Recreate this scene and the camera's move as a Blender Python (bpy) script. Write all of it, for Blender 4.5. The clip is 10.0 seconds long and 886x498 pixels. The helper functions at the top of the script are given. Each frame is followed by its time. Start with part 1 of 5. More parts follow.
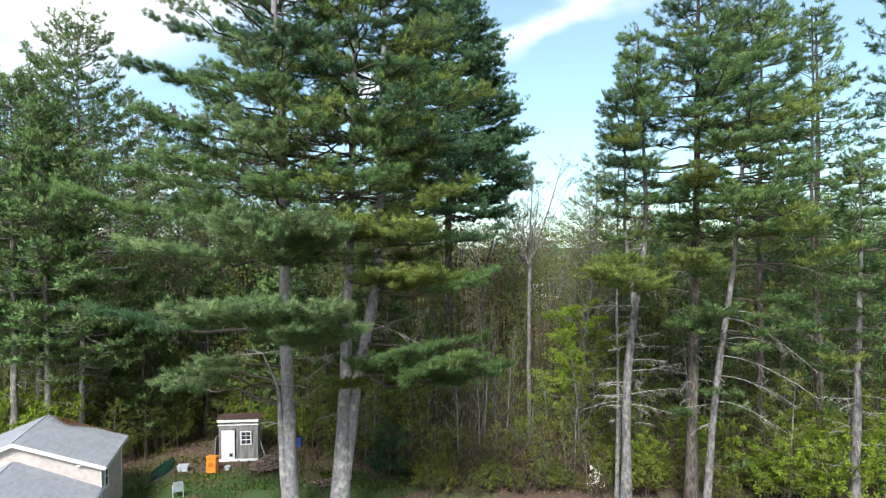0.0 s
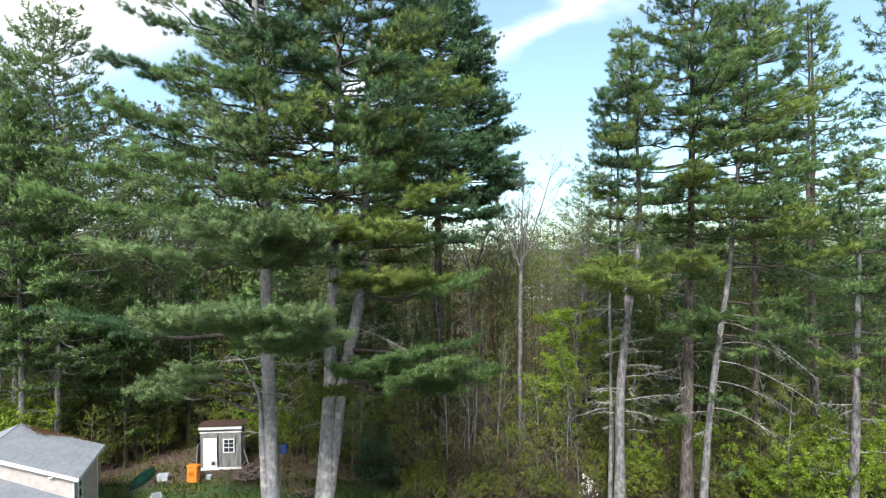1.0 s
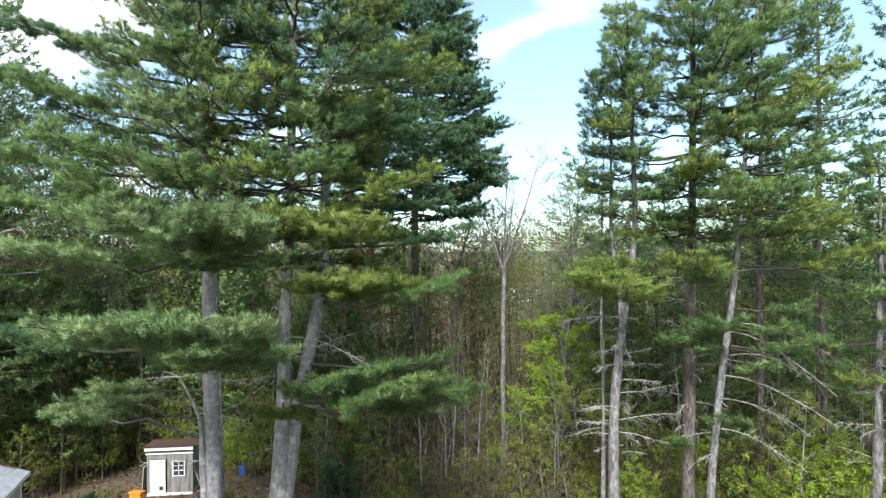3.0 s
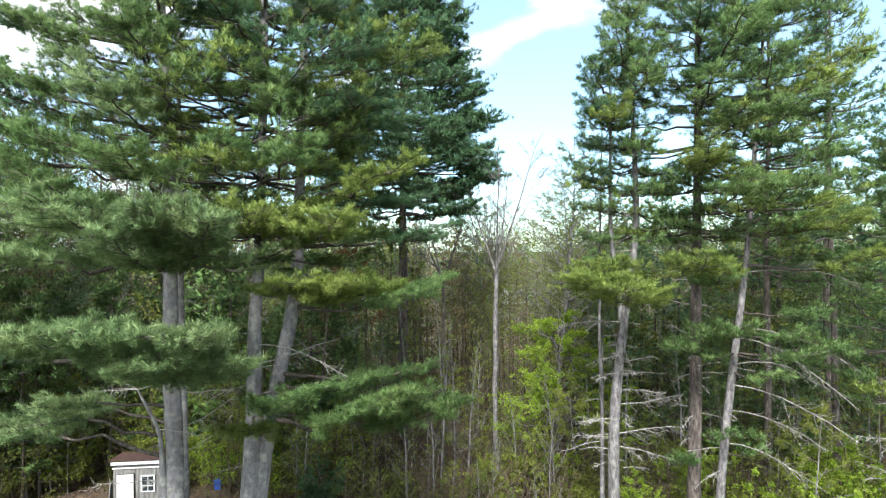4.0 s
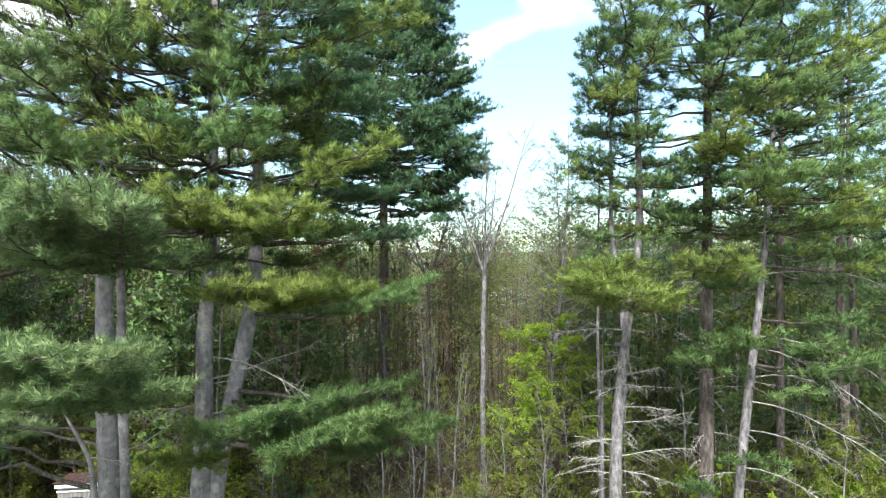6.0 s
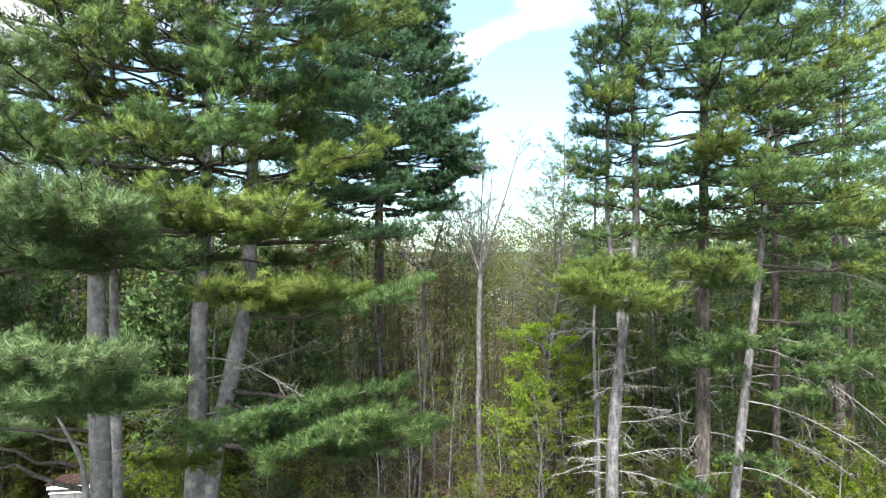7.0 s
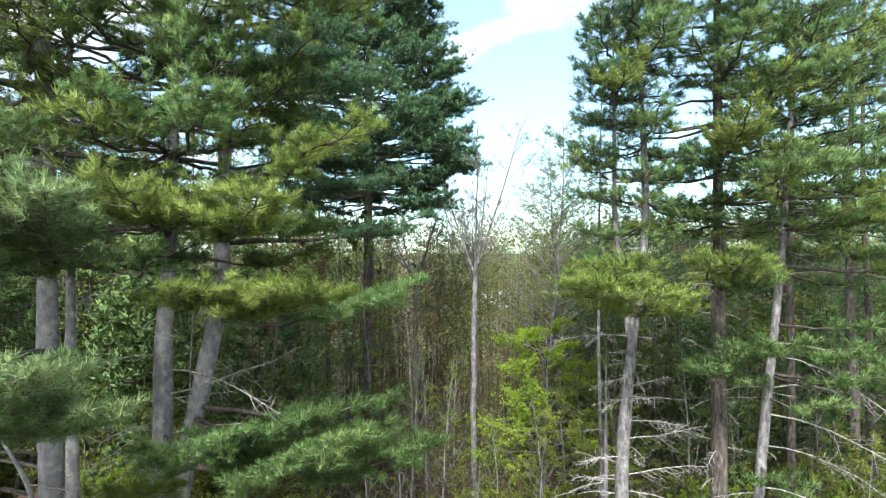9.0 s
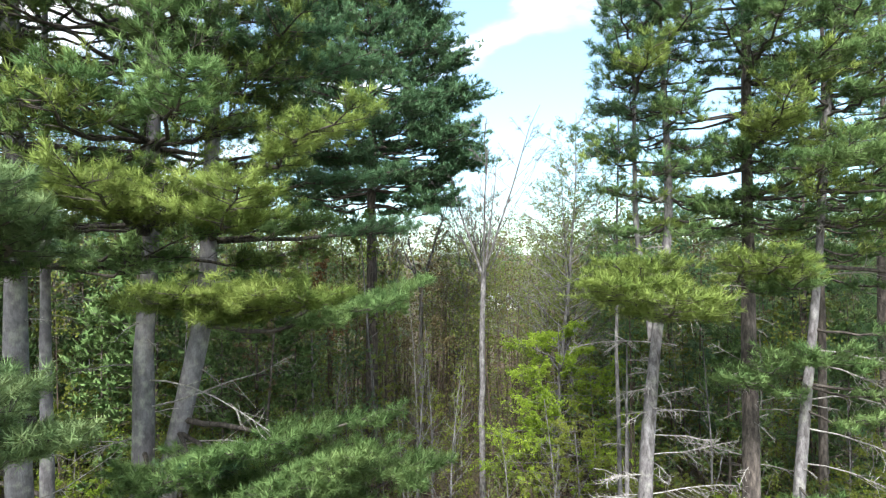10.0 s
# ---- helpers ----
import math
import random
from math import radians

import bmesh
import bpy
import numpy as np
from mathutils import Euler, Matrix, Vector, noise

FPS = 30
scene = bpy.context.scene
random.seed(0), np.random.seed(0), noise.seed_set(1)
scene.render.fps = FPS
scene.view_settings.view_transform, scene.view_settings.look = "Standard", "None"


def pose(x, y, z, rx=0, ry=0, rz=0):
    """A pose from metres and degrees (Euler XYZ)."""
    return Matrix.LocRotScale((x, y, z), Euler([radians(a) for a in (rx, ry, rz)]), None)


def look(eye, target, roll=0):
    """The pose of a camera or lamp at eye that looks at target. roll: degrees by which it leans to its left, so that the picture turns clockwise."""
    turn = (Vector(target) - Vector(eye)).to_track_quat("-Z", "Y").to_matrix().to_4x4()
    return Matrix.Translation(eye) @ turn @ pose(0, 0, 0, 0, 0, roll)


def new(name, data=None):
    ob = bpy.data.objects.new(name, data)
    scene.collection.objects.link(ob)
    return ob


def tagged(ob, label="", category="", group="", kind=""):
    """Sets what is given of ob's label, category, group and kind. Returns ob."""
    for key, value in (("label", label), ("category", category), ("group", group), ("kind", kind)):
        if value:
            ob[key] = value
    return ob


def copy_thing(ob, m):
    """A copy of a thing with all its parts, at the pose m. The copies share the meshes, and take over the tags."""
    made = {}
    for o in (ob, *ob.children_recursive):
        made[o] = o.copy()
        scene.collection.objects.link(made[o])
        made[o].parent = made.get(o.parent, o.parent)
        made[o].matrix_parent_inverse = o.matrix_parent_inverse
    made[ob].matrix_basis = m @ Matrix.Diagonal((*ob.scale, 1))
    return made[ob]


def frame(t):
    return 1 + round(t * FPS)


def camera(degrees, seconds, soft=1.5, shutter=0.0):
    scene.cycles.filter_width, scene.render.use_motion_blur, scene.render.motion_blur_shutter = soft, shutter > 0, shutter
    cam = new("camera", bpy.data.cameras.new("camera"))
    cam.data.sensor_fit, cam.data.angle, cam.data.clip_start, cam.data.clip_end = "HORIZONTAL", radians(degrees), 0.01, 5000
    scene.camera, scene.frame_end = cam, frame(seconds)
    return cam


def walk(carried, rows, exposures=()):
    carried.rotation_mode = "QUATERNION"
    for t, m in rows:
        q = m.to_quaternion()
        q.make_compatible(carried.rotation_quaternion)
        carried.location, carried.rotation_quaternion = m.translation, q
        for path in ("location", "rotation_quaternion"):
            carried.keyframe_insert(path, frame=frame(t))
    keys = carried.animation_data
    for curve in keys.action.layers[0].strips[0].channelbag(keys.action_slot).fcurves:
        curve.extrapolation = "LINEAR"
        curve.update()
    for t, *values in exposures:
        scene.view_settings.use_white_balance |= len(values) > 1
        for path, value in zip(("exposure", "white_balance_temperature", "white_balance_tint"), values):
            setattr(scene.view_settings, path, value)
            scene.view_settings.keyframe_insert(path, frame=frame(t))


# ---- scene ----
cam = camera(72.2, 10.0, soft=1.2)
METRES, EYE, TILT, LEAN, TURN = 14.0, 14.3, 7.0, 0.0, 0.0
ROWS = [
    (0.0, 0.0, 0.0, 0.0, -0.06, -7.1, 0.51),
    (0.5, 0.007, 0.0295, -0.0012, -0.39, -7.05, 0.47),
    (1.0, 0.0173, 0.0742, -0.0056, -0.76, -7.0, 0.43),
    (1.5, 0.0284, 0.1298, -0.0131, -1.12, -6.95, 0.38),
    (2.0, 0.0407, 0.1937, -0.0235, -1.45, -6.89, 0.32),
    (2.5, 0.0547, 0.2627, -0.0341, -1.74, -6.86, 0.26),
    (4.0, 0.1007, 0.4901, -0.0681, -2.54, -6.74, 0.14),
    (4.5, 0.1151, 0.5684, -0.0792, -2.81, -6.71, 0.11),
    (5.0, 0.1275, 0.6457, -0.0888, -3.09, -6.62, 0.08),
    (5.5, 0.1348, 0.6915, -0.0953, -3.32, -6.69, 0.01),
    (7.0, 0.1342, 0.7154, -0.1003, -3.96, -6.77, -0.12),
    (7.5, 0.1332, 0.732, -0.1029, -4.16, -6.73, -0.13),
    (8.0, 0.1343, 0.7628, -0.1077, -4.34, -6.67, -0.13),
    (8.5, 0.1363, 0.8055, -0.1152, -4.54, -6.62, -0.14),
    (9.0, 0.1389, 0.8581, -0.1235, -4.77, -6.59, -0.18),
    (9.5, 0.1436, 0.916, -0.1324, -4.93, -6.57, -0.22),
    (10.0, 0.1483, 0.9755, -0.1432, -4.18, -6.43, -0.02),
]
walk(cam, [(t, pose(0, 0, EYE, TILT, LEAN, TURN) @ pose(METRES * x, METRES * y, METRES * z, 90 + pitch, roll, yaw)) for t, x, y, z, yaw, pitch, roll in ROWS],
     exposures=[(0.0, 1.0), (2.5, 1.25), (5.0, 1.5), (10.0, 1.54)])

# ---- world, sun and exposure ----
SUN_EL, SUN_AZ = 43.0, 190.0          # degrees; azimuth clockwise from +y
world = bpy.data.worlds.new("sky")
scene.world = world
world.use_nodes = True
wn, wl = world.node_tree.nodes, world.node_tree.links
wn.clear()
w_out = wn.new("ShaderNodeOutputWorld")
w_bg = wn.new("ShaderNodeBackground")
w_sky = wn.new("ShaderNodeTexSky")
w_sky.sky_type, w_sky.sun_disc = "NISHITA", False
w_sky.sun_elevation, w_sky.sun_rotation = radians(SUN_EL), radians(SUN_AZ)
w_sky.air_density, w_sky.dust_density, w_sky.ozone_density = 1.0, 0.7, 1.0


def w_math(kind, *ins):
    n = wn.new("ShaderNodeMath")
    n.operation = kind
    for k, v in enumerate(ins):
        if isinstance(v, (int, float)):
            n.inputs[k].default_value = v
        else:
            wl.new(v, n.inputs[k])
    return n.outputs["Value"]


def w_fade(value, lo, hi):
    n = wn.new("ShaderNodeMapRange")
    n.interpolation_type = "SMOOTHSTEP"
    n.inputs["From Min"].default_value, n.inputs["From Max"].default_value = lo, hi
    wl.new(value, n.inputs["Value"])
    return n.outputs["Result"]


w_co = wn.new("ShaderNodeTexCoord")
w_noise = wn.new("ShaderNodeTexNoise")
w_noise.inputs["Scale"].default_value, w_noise.inputs["Detail"].default_value = 5.0, 7.0
w_map = wn.new("ShaderNodeMapping")
w_map.inputs["Rotation"].default_value = (0.0, radians(-25), 0.0)
w_map.inputs["Scale"].default_value = (0.8, 0.8, 2.4)
wl.new(w_co.outputs["Generated"], w_map.inputs["Vector"])
wl.new(w_map.outputs["Vector"], w_noise.inputs["Vector"])
w_dot = wn.new("ShaderNodeVectorMath")
w_dot.operation = "DOT_PRODUCT"
w_dot.inputs[1].default_value = (0.376, 0.267, -0.888)      # height over a slanting streak of thin cloud
wl.new(w_co.outputs["Generated"], w_dot.inputs[0])
w_wavy = w_math("MULTIPLY_ADD", w_noise.outputs["Fac"], 0.16, w_math("ADD", w_dot.outputs["Value"], -0.08))
w_streak = w_math("MULTIPLY", w_fade(w_math("ABSOLUTE", w_wavy), 0.034, 0.0), 0.8)
w_bank = w_math("MULTIPLY", w_fade(w_dot.outputs["Value"], -0.13, -0.25), w_fade(w_noise.outputs["Fac"], 0.30, 0.56))
w_cloud = w_math("MAXIMUM", w_math("MULTIPLY", w_streak, w_fade(w_noise.outputs["Fac"], 0.25, 0.6)), w_bank)
w_tint = wn.new("ShaderNodeMixRGB")
w_tint.blend_type = "MULTIPLY"
w_tint.inputs["Fac"].default_value, w_tint.inputs["Color2"].default_value = 1.0, (0.80, 1.07, 1.13, 1.0)
wl.new(w_sky.outputs["Color"], w_tint.inputs["Color1"])
w_mix = wn.new("ShaderNodeMixRGB")
w_mix.inputs["Color2"].default_value = (8.6, 8.8, 9.0, 1.0)
wl.new(w_math("MULTIPLY_ADD", w_cloud, 0.8, 0.12), w_mix.inputs["Fac"])
wl.new(w_tint.outputs["Color"], w_mix.inputs["Color1"])
wl.new(w_mix.outputs["Color"], w_bg.inputs["Color"])
w_bg.inputs["Strength"].default_value = 0.107
wl.new(w_bg.outputs["Background"], w_out.inputs["Surface"])

sun = new("sun", bpy.data.lights.new("sun", "SUN"))
sun.data.energy, sun.data.angle, sun.data.color = 3.8, radians(14.0), (1.0, 0.99, 0.965)
a, e = radians(SUN_AZ), radians(SUN_EL)
sun.matrix_world = look((60 * math.sin(a) * math.cos(e), 60 * math.cos(a) * math.cos(e), 60 * math.sin(e)), (0, 0, 0))


# ---- materials ----
def material(name, rough=0.8):
    m = bpy.data.materials.new(name)
    m.use_nodes = True
    b = m.node_tree.nodes["Principled BSDF"]
    b.inputs["Roughness"].default_value = rough
    return m, m.node_tree.nodes, m.node_tree.links, b


def ramp(nodes, stops):
    r = nodes.new("ShaderNodeValToRGB")
    while len(r.color_ramp.elements) < len(stops):
        r.color_ramp.elements.new(0.5)
    for el, (p, c) in zip(r.color_ramp.elements, stops):
        el.position, el.color = p, (*c, 1.0)
    return r


def noise_node(nodes, links, scale, detail=4.0, stretch=(1, 1, 1), coords="Object"):
    co, mp, n = nodes.new("ShaderNodeTexCoord"), nodes.new("ShaderNodeMapping"), nodes.new("ShaderNodeTexNoise")
    mp.inputs["Scale"].default_value = stretch
    n.inputs["Scale"].default_value, n.inputs["Detail"].default_value = scale, detail
    links.new(co.outputs[coords], mp.inputs["Vector"])
    links.new(mp.outputs["Vector"], n.inputs["Vector"])
    return n


def mixed(nodes, links, kind, fac, c1, c2):
    m = nodes.new("ShaderNodeMixRGB")
    m.blend_type = kind
    for v, k in ((fac, "Fac"), (c1, "Color1"), (c2, "Color2")):
        if isinstance(v, (int, float)):
            m.inputs[k].default_value = v
        elif isinstance(v, tuple):
            m.inputs[k].default_value = (*v, 1.0)
        else:
            links.new(v, m.inputs[k])
    return m.outputs["Color"]


def bumped(nodes, links, b, height, strength, distance=0.02):
    bump = nodes.new("ShaderNodeBump")
    bump.inputs["Strength"].default_value, bump.inputs["Distance"].default_value = strength, distance
    links.new(height, bump.inputs["Height"])
    links.new(bump.outputs["Normal"], b.inputs["Normal"])


def foliage(name, dark, mid, light, translucent=0.5, patch=0.6, rough=0.55):
    """Leaves: colour by single leaf, by patch of the crown and by tree, with some light passing through."""
    m, n, l, b = material(name, rough)
    geo, info = n.new("ShaderNodeNewGeometry"), n.new("ShaderNodeObjectInfo")
    r = ramp(n, [(0.0, dark), (0.5, mid), (1.0, light)])
    ns = noise_node(n, l, patch, 3.0)
    add = n.new("ShaderNodeMath")
    add.operation = "MULTIPLY_ADD"
    add.inputs[1].default_value = 0.25
    l.new(geo.outputs["Random Per Island"], add.inputs[0])
    sc = n.new("ShaderNodeMapRange")
    sc.inputs["From Min"].default_value, sc.inputs["From Max"].default_value = 0.3, 0.7
    sc.inputs["To Min"].default_value, sc.inputs["To Max"].default_value = 0.05, 0.7
    l.new(ns.outputs["Fac"], sc.inputs["Value"])
    tuft = noise_node(n, l, 3.2, 1.0)
    spot = n.new("ShaderNodeMath")
    spot.operation = "MULTIPLY_ADD"
    spot.inputs[1].default_value = 0.75
    l.new(tuft.outputs["Fac"], spot.inputs[0])
    low = n.new("ShaderNodeMath")
    low.inputs[1].default_value = -0.375
    l.new(sc.outputs["Result"], low.inputs[0])
    l.new(low.outputs["Value"], spot.inputs[2])
    l.new(spot.outputs["Value"], add.inputs[2])
    l.new(add.outputs["Value"], r.inputs["Fac"])
    hue = n.new("ShaderNodeHueSaturation")
    mr = n.new("ShaderNodeMapRange")
    mr.inputs["To Min"].default_value, mr.inputs["To Max"].default_value = 1.1, 1.5
    l.new(info.outputs["Random"], mr.inputs["Value"])
    l.new(mr.outputs["Result"], hue.inputs["Value"])
    l.new(r.outputs["Color"], hue.inputs["Color"])
    l.new(hue.outputs["Color"], b.inputs["Base Color"])
    b.inputs["Specular IOR Level"].default_value = 0.1
    tr, mx = n.new("ShaderNodeBsdfTranslucent"), n.new("ShaderNodeMixShader")
    l.new(hue.outputs["Color"], tr.inputs["Color"])
    mx.inputs["Fac"].default_value = translucent
    l.new(b.outputs["BSDF"], mx.inputs[1])
    l.new(tr.outputs["BSDF"], mx.inputs[2])
    l.new(mx.outputs["Shader"], n["Material Output"].inputs["Surface"])
    return m


def bark(name, dark, mid, light, scale=9.0, lichen=0.0, stretch=0.3, crack=0.8):
    m, n, l, b = material(name, 0.9)
    ridges = noise_node(n, l, scale, 6.0, (1.0, 1.0, stretch))
    blot = noise_node(n, l, 1.7, 4.0, (1.0, 1.0, 0.6))
    r = ramp(n, [(0.34, dark), (0.5, mid), (0.68, light)])
    l.new(ridges.outputs["Fac"], r.inputs["Fac"])
    r2 = ramp(n, [(0.35, (0.75, 0.72, 0.7)), (0.65, (1.12, 1.1, 1.06))])
    l.new(blot.outputs["Fac"], r2.inputs["Fac"])
    col = mixed(n, l, "MULTIPLY", 1.0, r.outputs["Color"], r2.outputs["Color"])
    if lichen:
        lich = noise_node(n, l, 3.0, 9.0)
        r3 = ramp(n, [(0.52, (0, 0, 0)), (0.7, (lichen * 0.7, lichen * 0.7, lichen * 0.7))])
        l.new(lich.outputs["Fac"], r3.inputs["Fac"])
        col = mixed(n, l, "MIX", r3.outputs["Color"], col, (0.42, 0.43, 0.36))
    plates = n.new("ShaderNodeTexVoronoi")
    plates.feature = "DISTANCE_TO_EDGE"
    plates.inputs["Scale"].default_value = 20.0
    mp = n.new("ShaderNodeMapping")
    mp.inputs["Scale"].default_value = (1.0, 1.0, 0.28)
    co = n.new("ShaderNodeTexCoord")
    l.new(co.outputs["Object"], mp.inputs["Vector"])
    l.new(mixed(n, l, "ADD", 0.12, mp.outputs["Vector"], ridges.outputs["Color"]), plates.inputs["Vector"])
    cracks = ramp(n, [(0.0, (0.62, 0.61, 0.60)), (0.14, (1.0, 1.0, 1.0))])
    l.new(plates.outputs["Distance"], cracks.inputs["Fac"])
    l.new(mixed(n, l, "MULTIPLY", crack, col, cracks.outputs["Color"]), b.inputs["Base Color"])
    bumped(n, l, b, cracks.outputs["Color"], 0.6, 0.03)
    return m


PINE = foliage("pine_needles", (0.052, 0.108, 0.036), (0.128, 0.210, 0.074), (0.21, 0.295, 0.11), 0.34)
# yellowish tint of some boughs, brightened by sunlight put into the colour
PINE_YELLOW_LIT = foliage("lit_yellowish_pine_needles", (0.085, 0.130, 0.032), (0.195, 0.262, 0.066), (0.285, 0.345, 0.10), 0.38)
# bluish pines' own tint; also puts shade into other pines' upper limbs
PINE_BLUE = foliage("bluish_pine_needles", (0.033, 0.078, 0.040), (0.075, 0.146, 0.070), (0.135, 0.222, 0.104), 0.34)
PINE_OLIVE = foliage("olive_pine_needles", (0.050, 0.092, 0.026), (0.125, 0.182, 0.050), (0.205, 0.268, 0.078), 0.34)
# paler needles for many boughs of the two-stemmed pine
PINE_PALE = foliage("pale_pine_needles", (0.070, 0.128, 0.055), (0.185, 0.272, 0.118), (0.29, 0.37, 0.17), 0.34)
LEAF = foliage("spring_leaves", (0.06, 0.074, 0.014), (0.115, 0.136, 0.026), (0.185, 0.21, 0.045), 0.4)
LEAF_BRIGHT = foliage("bright_spring_leaves", (0.072, 0.12, 0.012), (0.155, 0.225, 0.026), (0.24, 0.315, 0.048), 0.45)
LEAF_OLIVE = foliage("olive_spring_leaves", (0.055, 0.078, 0.018), (0.10, 0.128, 0.034), (0.16, 0.19, 0.055), 0.4)
BUD_RED = foliage("reddish_buds", (0.048, 0.039, 0.019), (0.083, 0.068, 0.033), (0.13, 0.108, 0.054), 0.3)
LEAF_RUST = foliage("dry_rust_leaves", (0.07, 0.040, 0.018), (0.125, 0.072, 0.032), (0.18, 0.11, 0.05), 0.35)
LITTER = foliage("fallen_leaves", (0.05, 0.034, 0.022), (0.10, 0.068, 0.045), (0.17, 0.12, 0.082), 0.1)
BLOSSOM = foliage("white_blossom", (0.6, 0.58, 0.5), (0.75, 0.73, 0.66), (0.85, 0.84, 0.8), 0.3)
GRASS = foliage("grass_blades", (0.016, 0.04, 0.005), (0.03, 0.068, 0.009), (0.052, 0.10, 0.016), 0.35, 0.35)
BARK = bark("grey_pine_bark", (0.07, 0.065, 0.066), (0.145, 0.14, 0.148), (0.228, 0.222, 0.234), lichen=0.5)
BARK_PALE = bark("pale_lichen_bark", (0.075, 0.07, 0.068), (0.17, 0.162, 0.156), (0.28, 0.27, 0.255), lichen=0.8)
BARK_SMOOTH = bark("smooth_lilac_grey_bark", (0.145, 0.138, 0.15), (0.20, 0.193, 0.212), (0.265, 0.257, 0.28), 7.0, 0.9, 0.6, 0.55)
BARK_BROWN = bark("brown_bark", (0.035, 0.029, 0.026), (0.085, 0.072, 0.064), (0.155, 0.135, 0.122))
TWIG = bark("dark_branch_bark", (0.03, 0.025, 0.022), (0.07, 0.06, 0.053), (0.13, 0.115, 0.10), 14.0)
DEADWOOD = bark("bleached_deadwood", (0.19, 0.182, 0.175), (0.32, 0.31, 0.30), (0.46, 0.45, 0.435), 14.0)
BRUSH = bark("brown_brush_stems", (0.036, 0.026, 0.019), (0.076, 0.055, 0.043), (0.14, 0.106, 0.085), 12.0)


def ground_material():
    m, n, l, b = material("ground_cover", 0.95)
    big, fine = noise_node(n, l, 0.22, 5.0), noise_node(n, l, 7.0, 6.0)
    litter = ramp(n, [(0.3, (0.035, 0.024, 0.016)), (0.5, (0.075, 0.052, 0.035)), (0.7, (0.12, 0.085, 0.06))])
    l.new(fine.outputs["Fac"], litter.inputs["Fac"])
    moss = ramp(n, [(0.3, (0.03, 0.05, 0.012)), (0.7, (0.09, 0.12, 0.03))])
    l.new(fine.outputs["Fac"], moss.inputs["Fac"])
    r = ramp(n, [(0.48, (0, 0, 0)), (0.62, (0.7, 0.7, 0.7))])
    l.new(big.outputs["Fac"], r.inputs["Fac"])
    l.new(mixed(n, l, "MIX", r.outputs["Color"], litter.outputs["Color"], moss.outputs["Color"]), b.inputs["Base Color"])
    bumped(n, l, b, fine.outputs["Fac"], 1.0, 0.08)
    return m


def lawn_material():
    m, n, l, b = material("mown_grass", 0.95)
    big, fine = noise_node(n, l, 0.6, 5.0), noise_node(n, l, 22.0, 5.0)
    r = ramp(n, [(0.3, (0.02, 0.045, 0.008)), (0.55, (0.036, 0.078, 0.013)), (0.75, (0.055, 0.10, 0.02))])
    l.new(fine.outputs["Fac"], r.inputs["Fac"])
    bare = ramp(n, [(0.5, (0, 0, 0)), (0.66, (0.8, 0.8, 0.8))])
    l.new(big.outputs["Fac"], bare.inputs["Fac"])
    l.new(mixed(n, l, "MIX", bare.outputs["Color"], r.outputs["Color"], (0.07, 0.05, 0.033)), b.inputs["Base Color"])
    bumped(n, l, b, fine.outputs["Fac"], 0.8, 0.05)
    return m


def painted(name, colour, rough=0.6, wear=0.12, scale=3.0, metallic=0.0):
    m, n, l, b = material(name, rough)
    b.inputs["Metallic"].default_value = metallic
    big, fine = noise_node(n, l, scale, 6.0), noise_node(n, l, 40.0, 3.0)
    lo = tuple(c * (1 - 2.2 * wear) for c in colour)
    r = ramp(n, [(0.3, lo), (0.6, colour)])
    l.new(big.outputs["Fac"], r.inputs["Fac"])
    l.new(r.outputs["Color"], b.inputs["Base Color"])
    bumped(n, l, b, fine.outputs["Fac"], 0.15, 0.01)
    return m


def shingle_material():
    m, n, l, b = material("grey_roof_shingle", 0.9)
    geo = n.new("ShaderNodeNewGeometry")
    fine, big = noise_node(n, l, 60.0, 3.0), noise_node(n, l, 0.8, 5.0)
    r = ramp(n, [(0.0, (0.205, 0.22, 0.25)), (0.5, (0.228, 0.244, 0.276)), (1.0, (0.252, 0.268, 0.302))])
    l.new(geo.outputs["Random Per Island"], r.inputs["Fac"])
    r2 = ramp(n, [(0.3, (0.88, 0.88, 0.87)), (0.65, (1.03, 1.03, 1.03))])
    l.new(big.outputs["Fac"], r2.inputs["Fac"])
    l.new(mixed(n, l, "MULTIPLY", 1.0, r.outputs["Color"], r2.outputs["Color"]), b.inputs["Base Color"])
    bumped(n, l, b, fine.outputs["Fac"], 0.4, 0.01)
    return m


def weathered_wood(name, dark, light):
    m, n, l, b = material(name, 0.9)
    g = noise_node(n, l, 6.0, 6.0, (1.0, 1.0, 0.15))
    r = ramp(n, [(0.3, dark), (0.7, light)])
    l.new(g.outputs["Fac"], r.inputs["Fac"])
    l.new(r.outputs["Color"], b.inputs["Base Color"])
    bumped(n, l, b, g.outputs["Fac"], 0.4, 0.01)
    return m


GROUND, LAWN = ground_material(), lawn_material()
SHINGLE = shingle_material()
CREAM = painted("cream_siding", (0.46, 0.40, 0.37))
WHITE = painted("white_paint", (0.70, 0.70, 0.69), wear=0.08)
GREYWOOD = weathered_wood("weathered_grey_board", (0.11, 0.105, 0.10), (0.27, 0.26, 0.245))
RUST = painted("rusty_roof_sheet", (0.075, 0.035, 0.028), 0.85, 0.25, 5.0)
ORANGE = painted("orange_plastic", (0.66, 0.22, 0.03), 0.45)
ORANGE_DARK = painted("dark_orange_plastic", (0.45, 0.12, 0.01), 0.5)
GREEN_HULL = painted("green_plastic_hull", (0.006, 0.042, 0.028), 0.35, 0.2)
BLUE = painted("blue_plastic", (0.015, 0.06, 0.28), 0.5)
GREYBOX = painted("pale_grey_plastic", (0.38, 0.42, 0.46), 0.5)
LOGWOOD = weathered_wood("split_firewood", (0.08, 0.055, 0.045), (0.24, 0.175, 0.145))
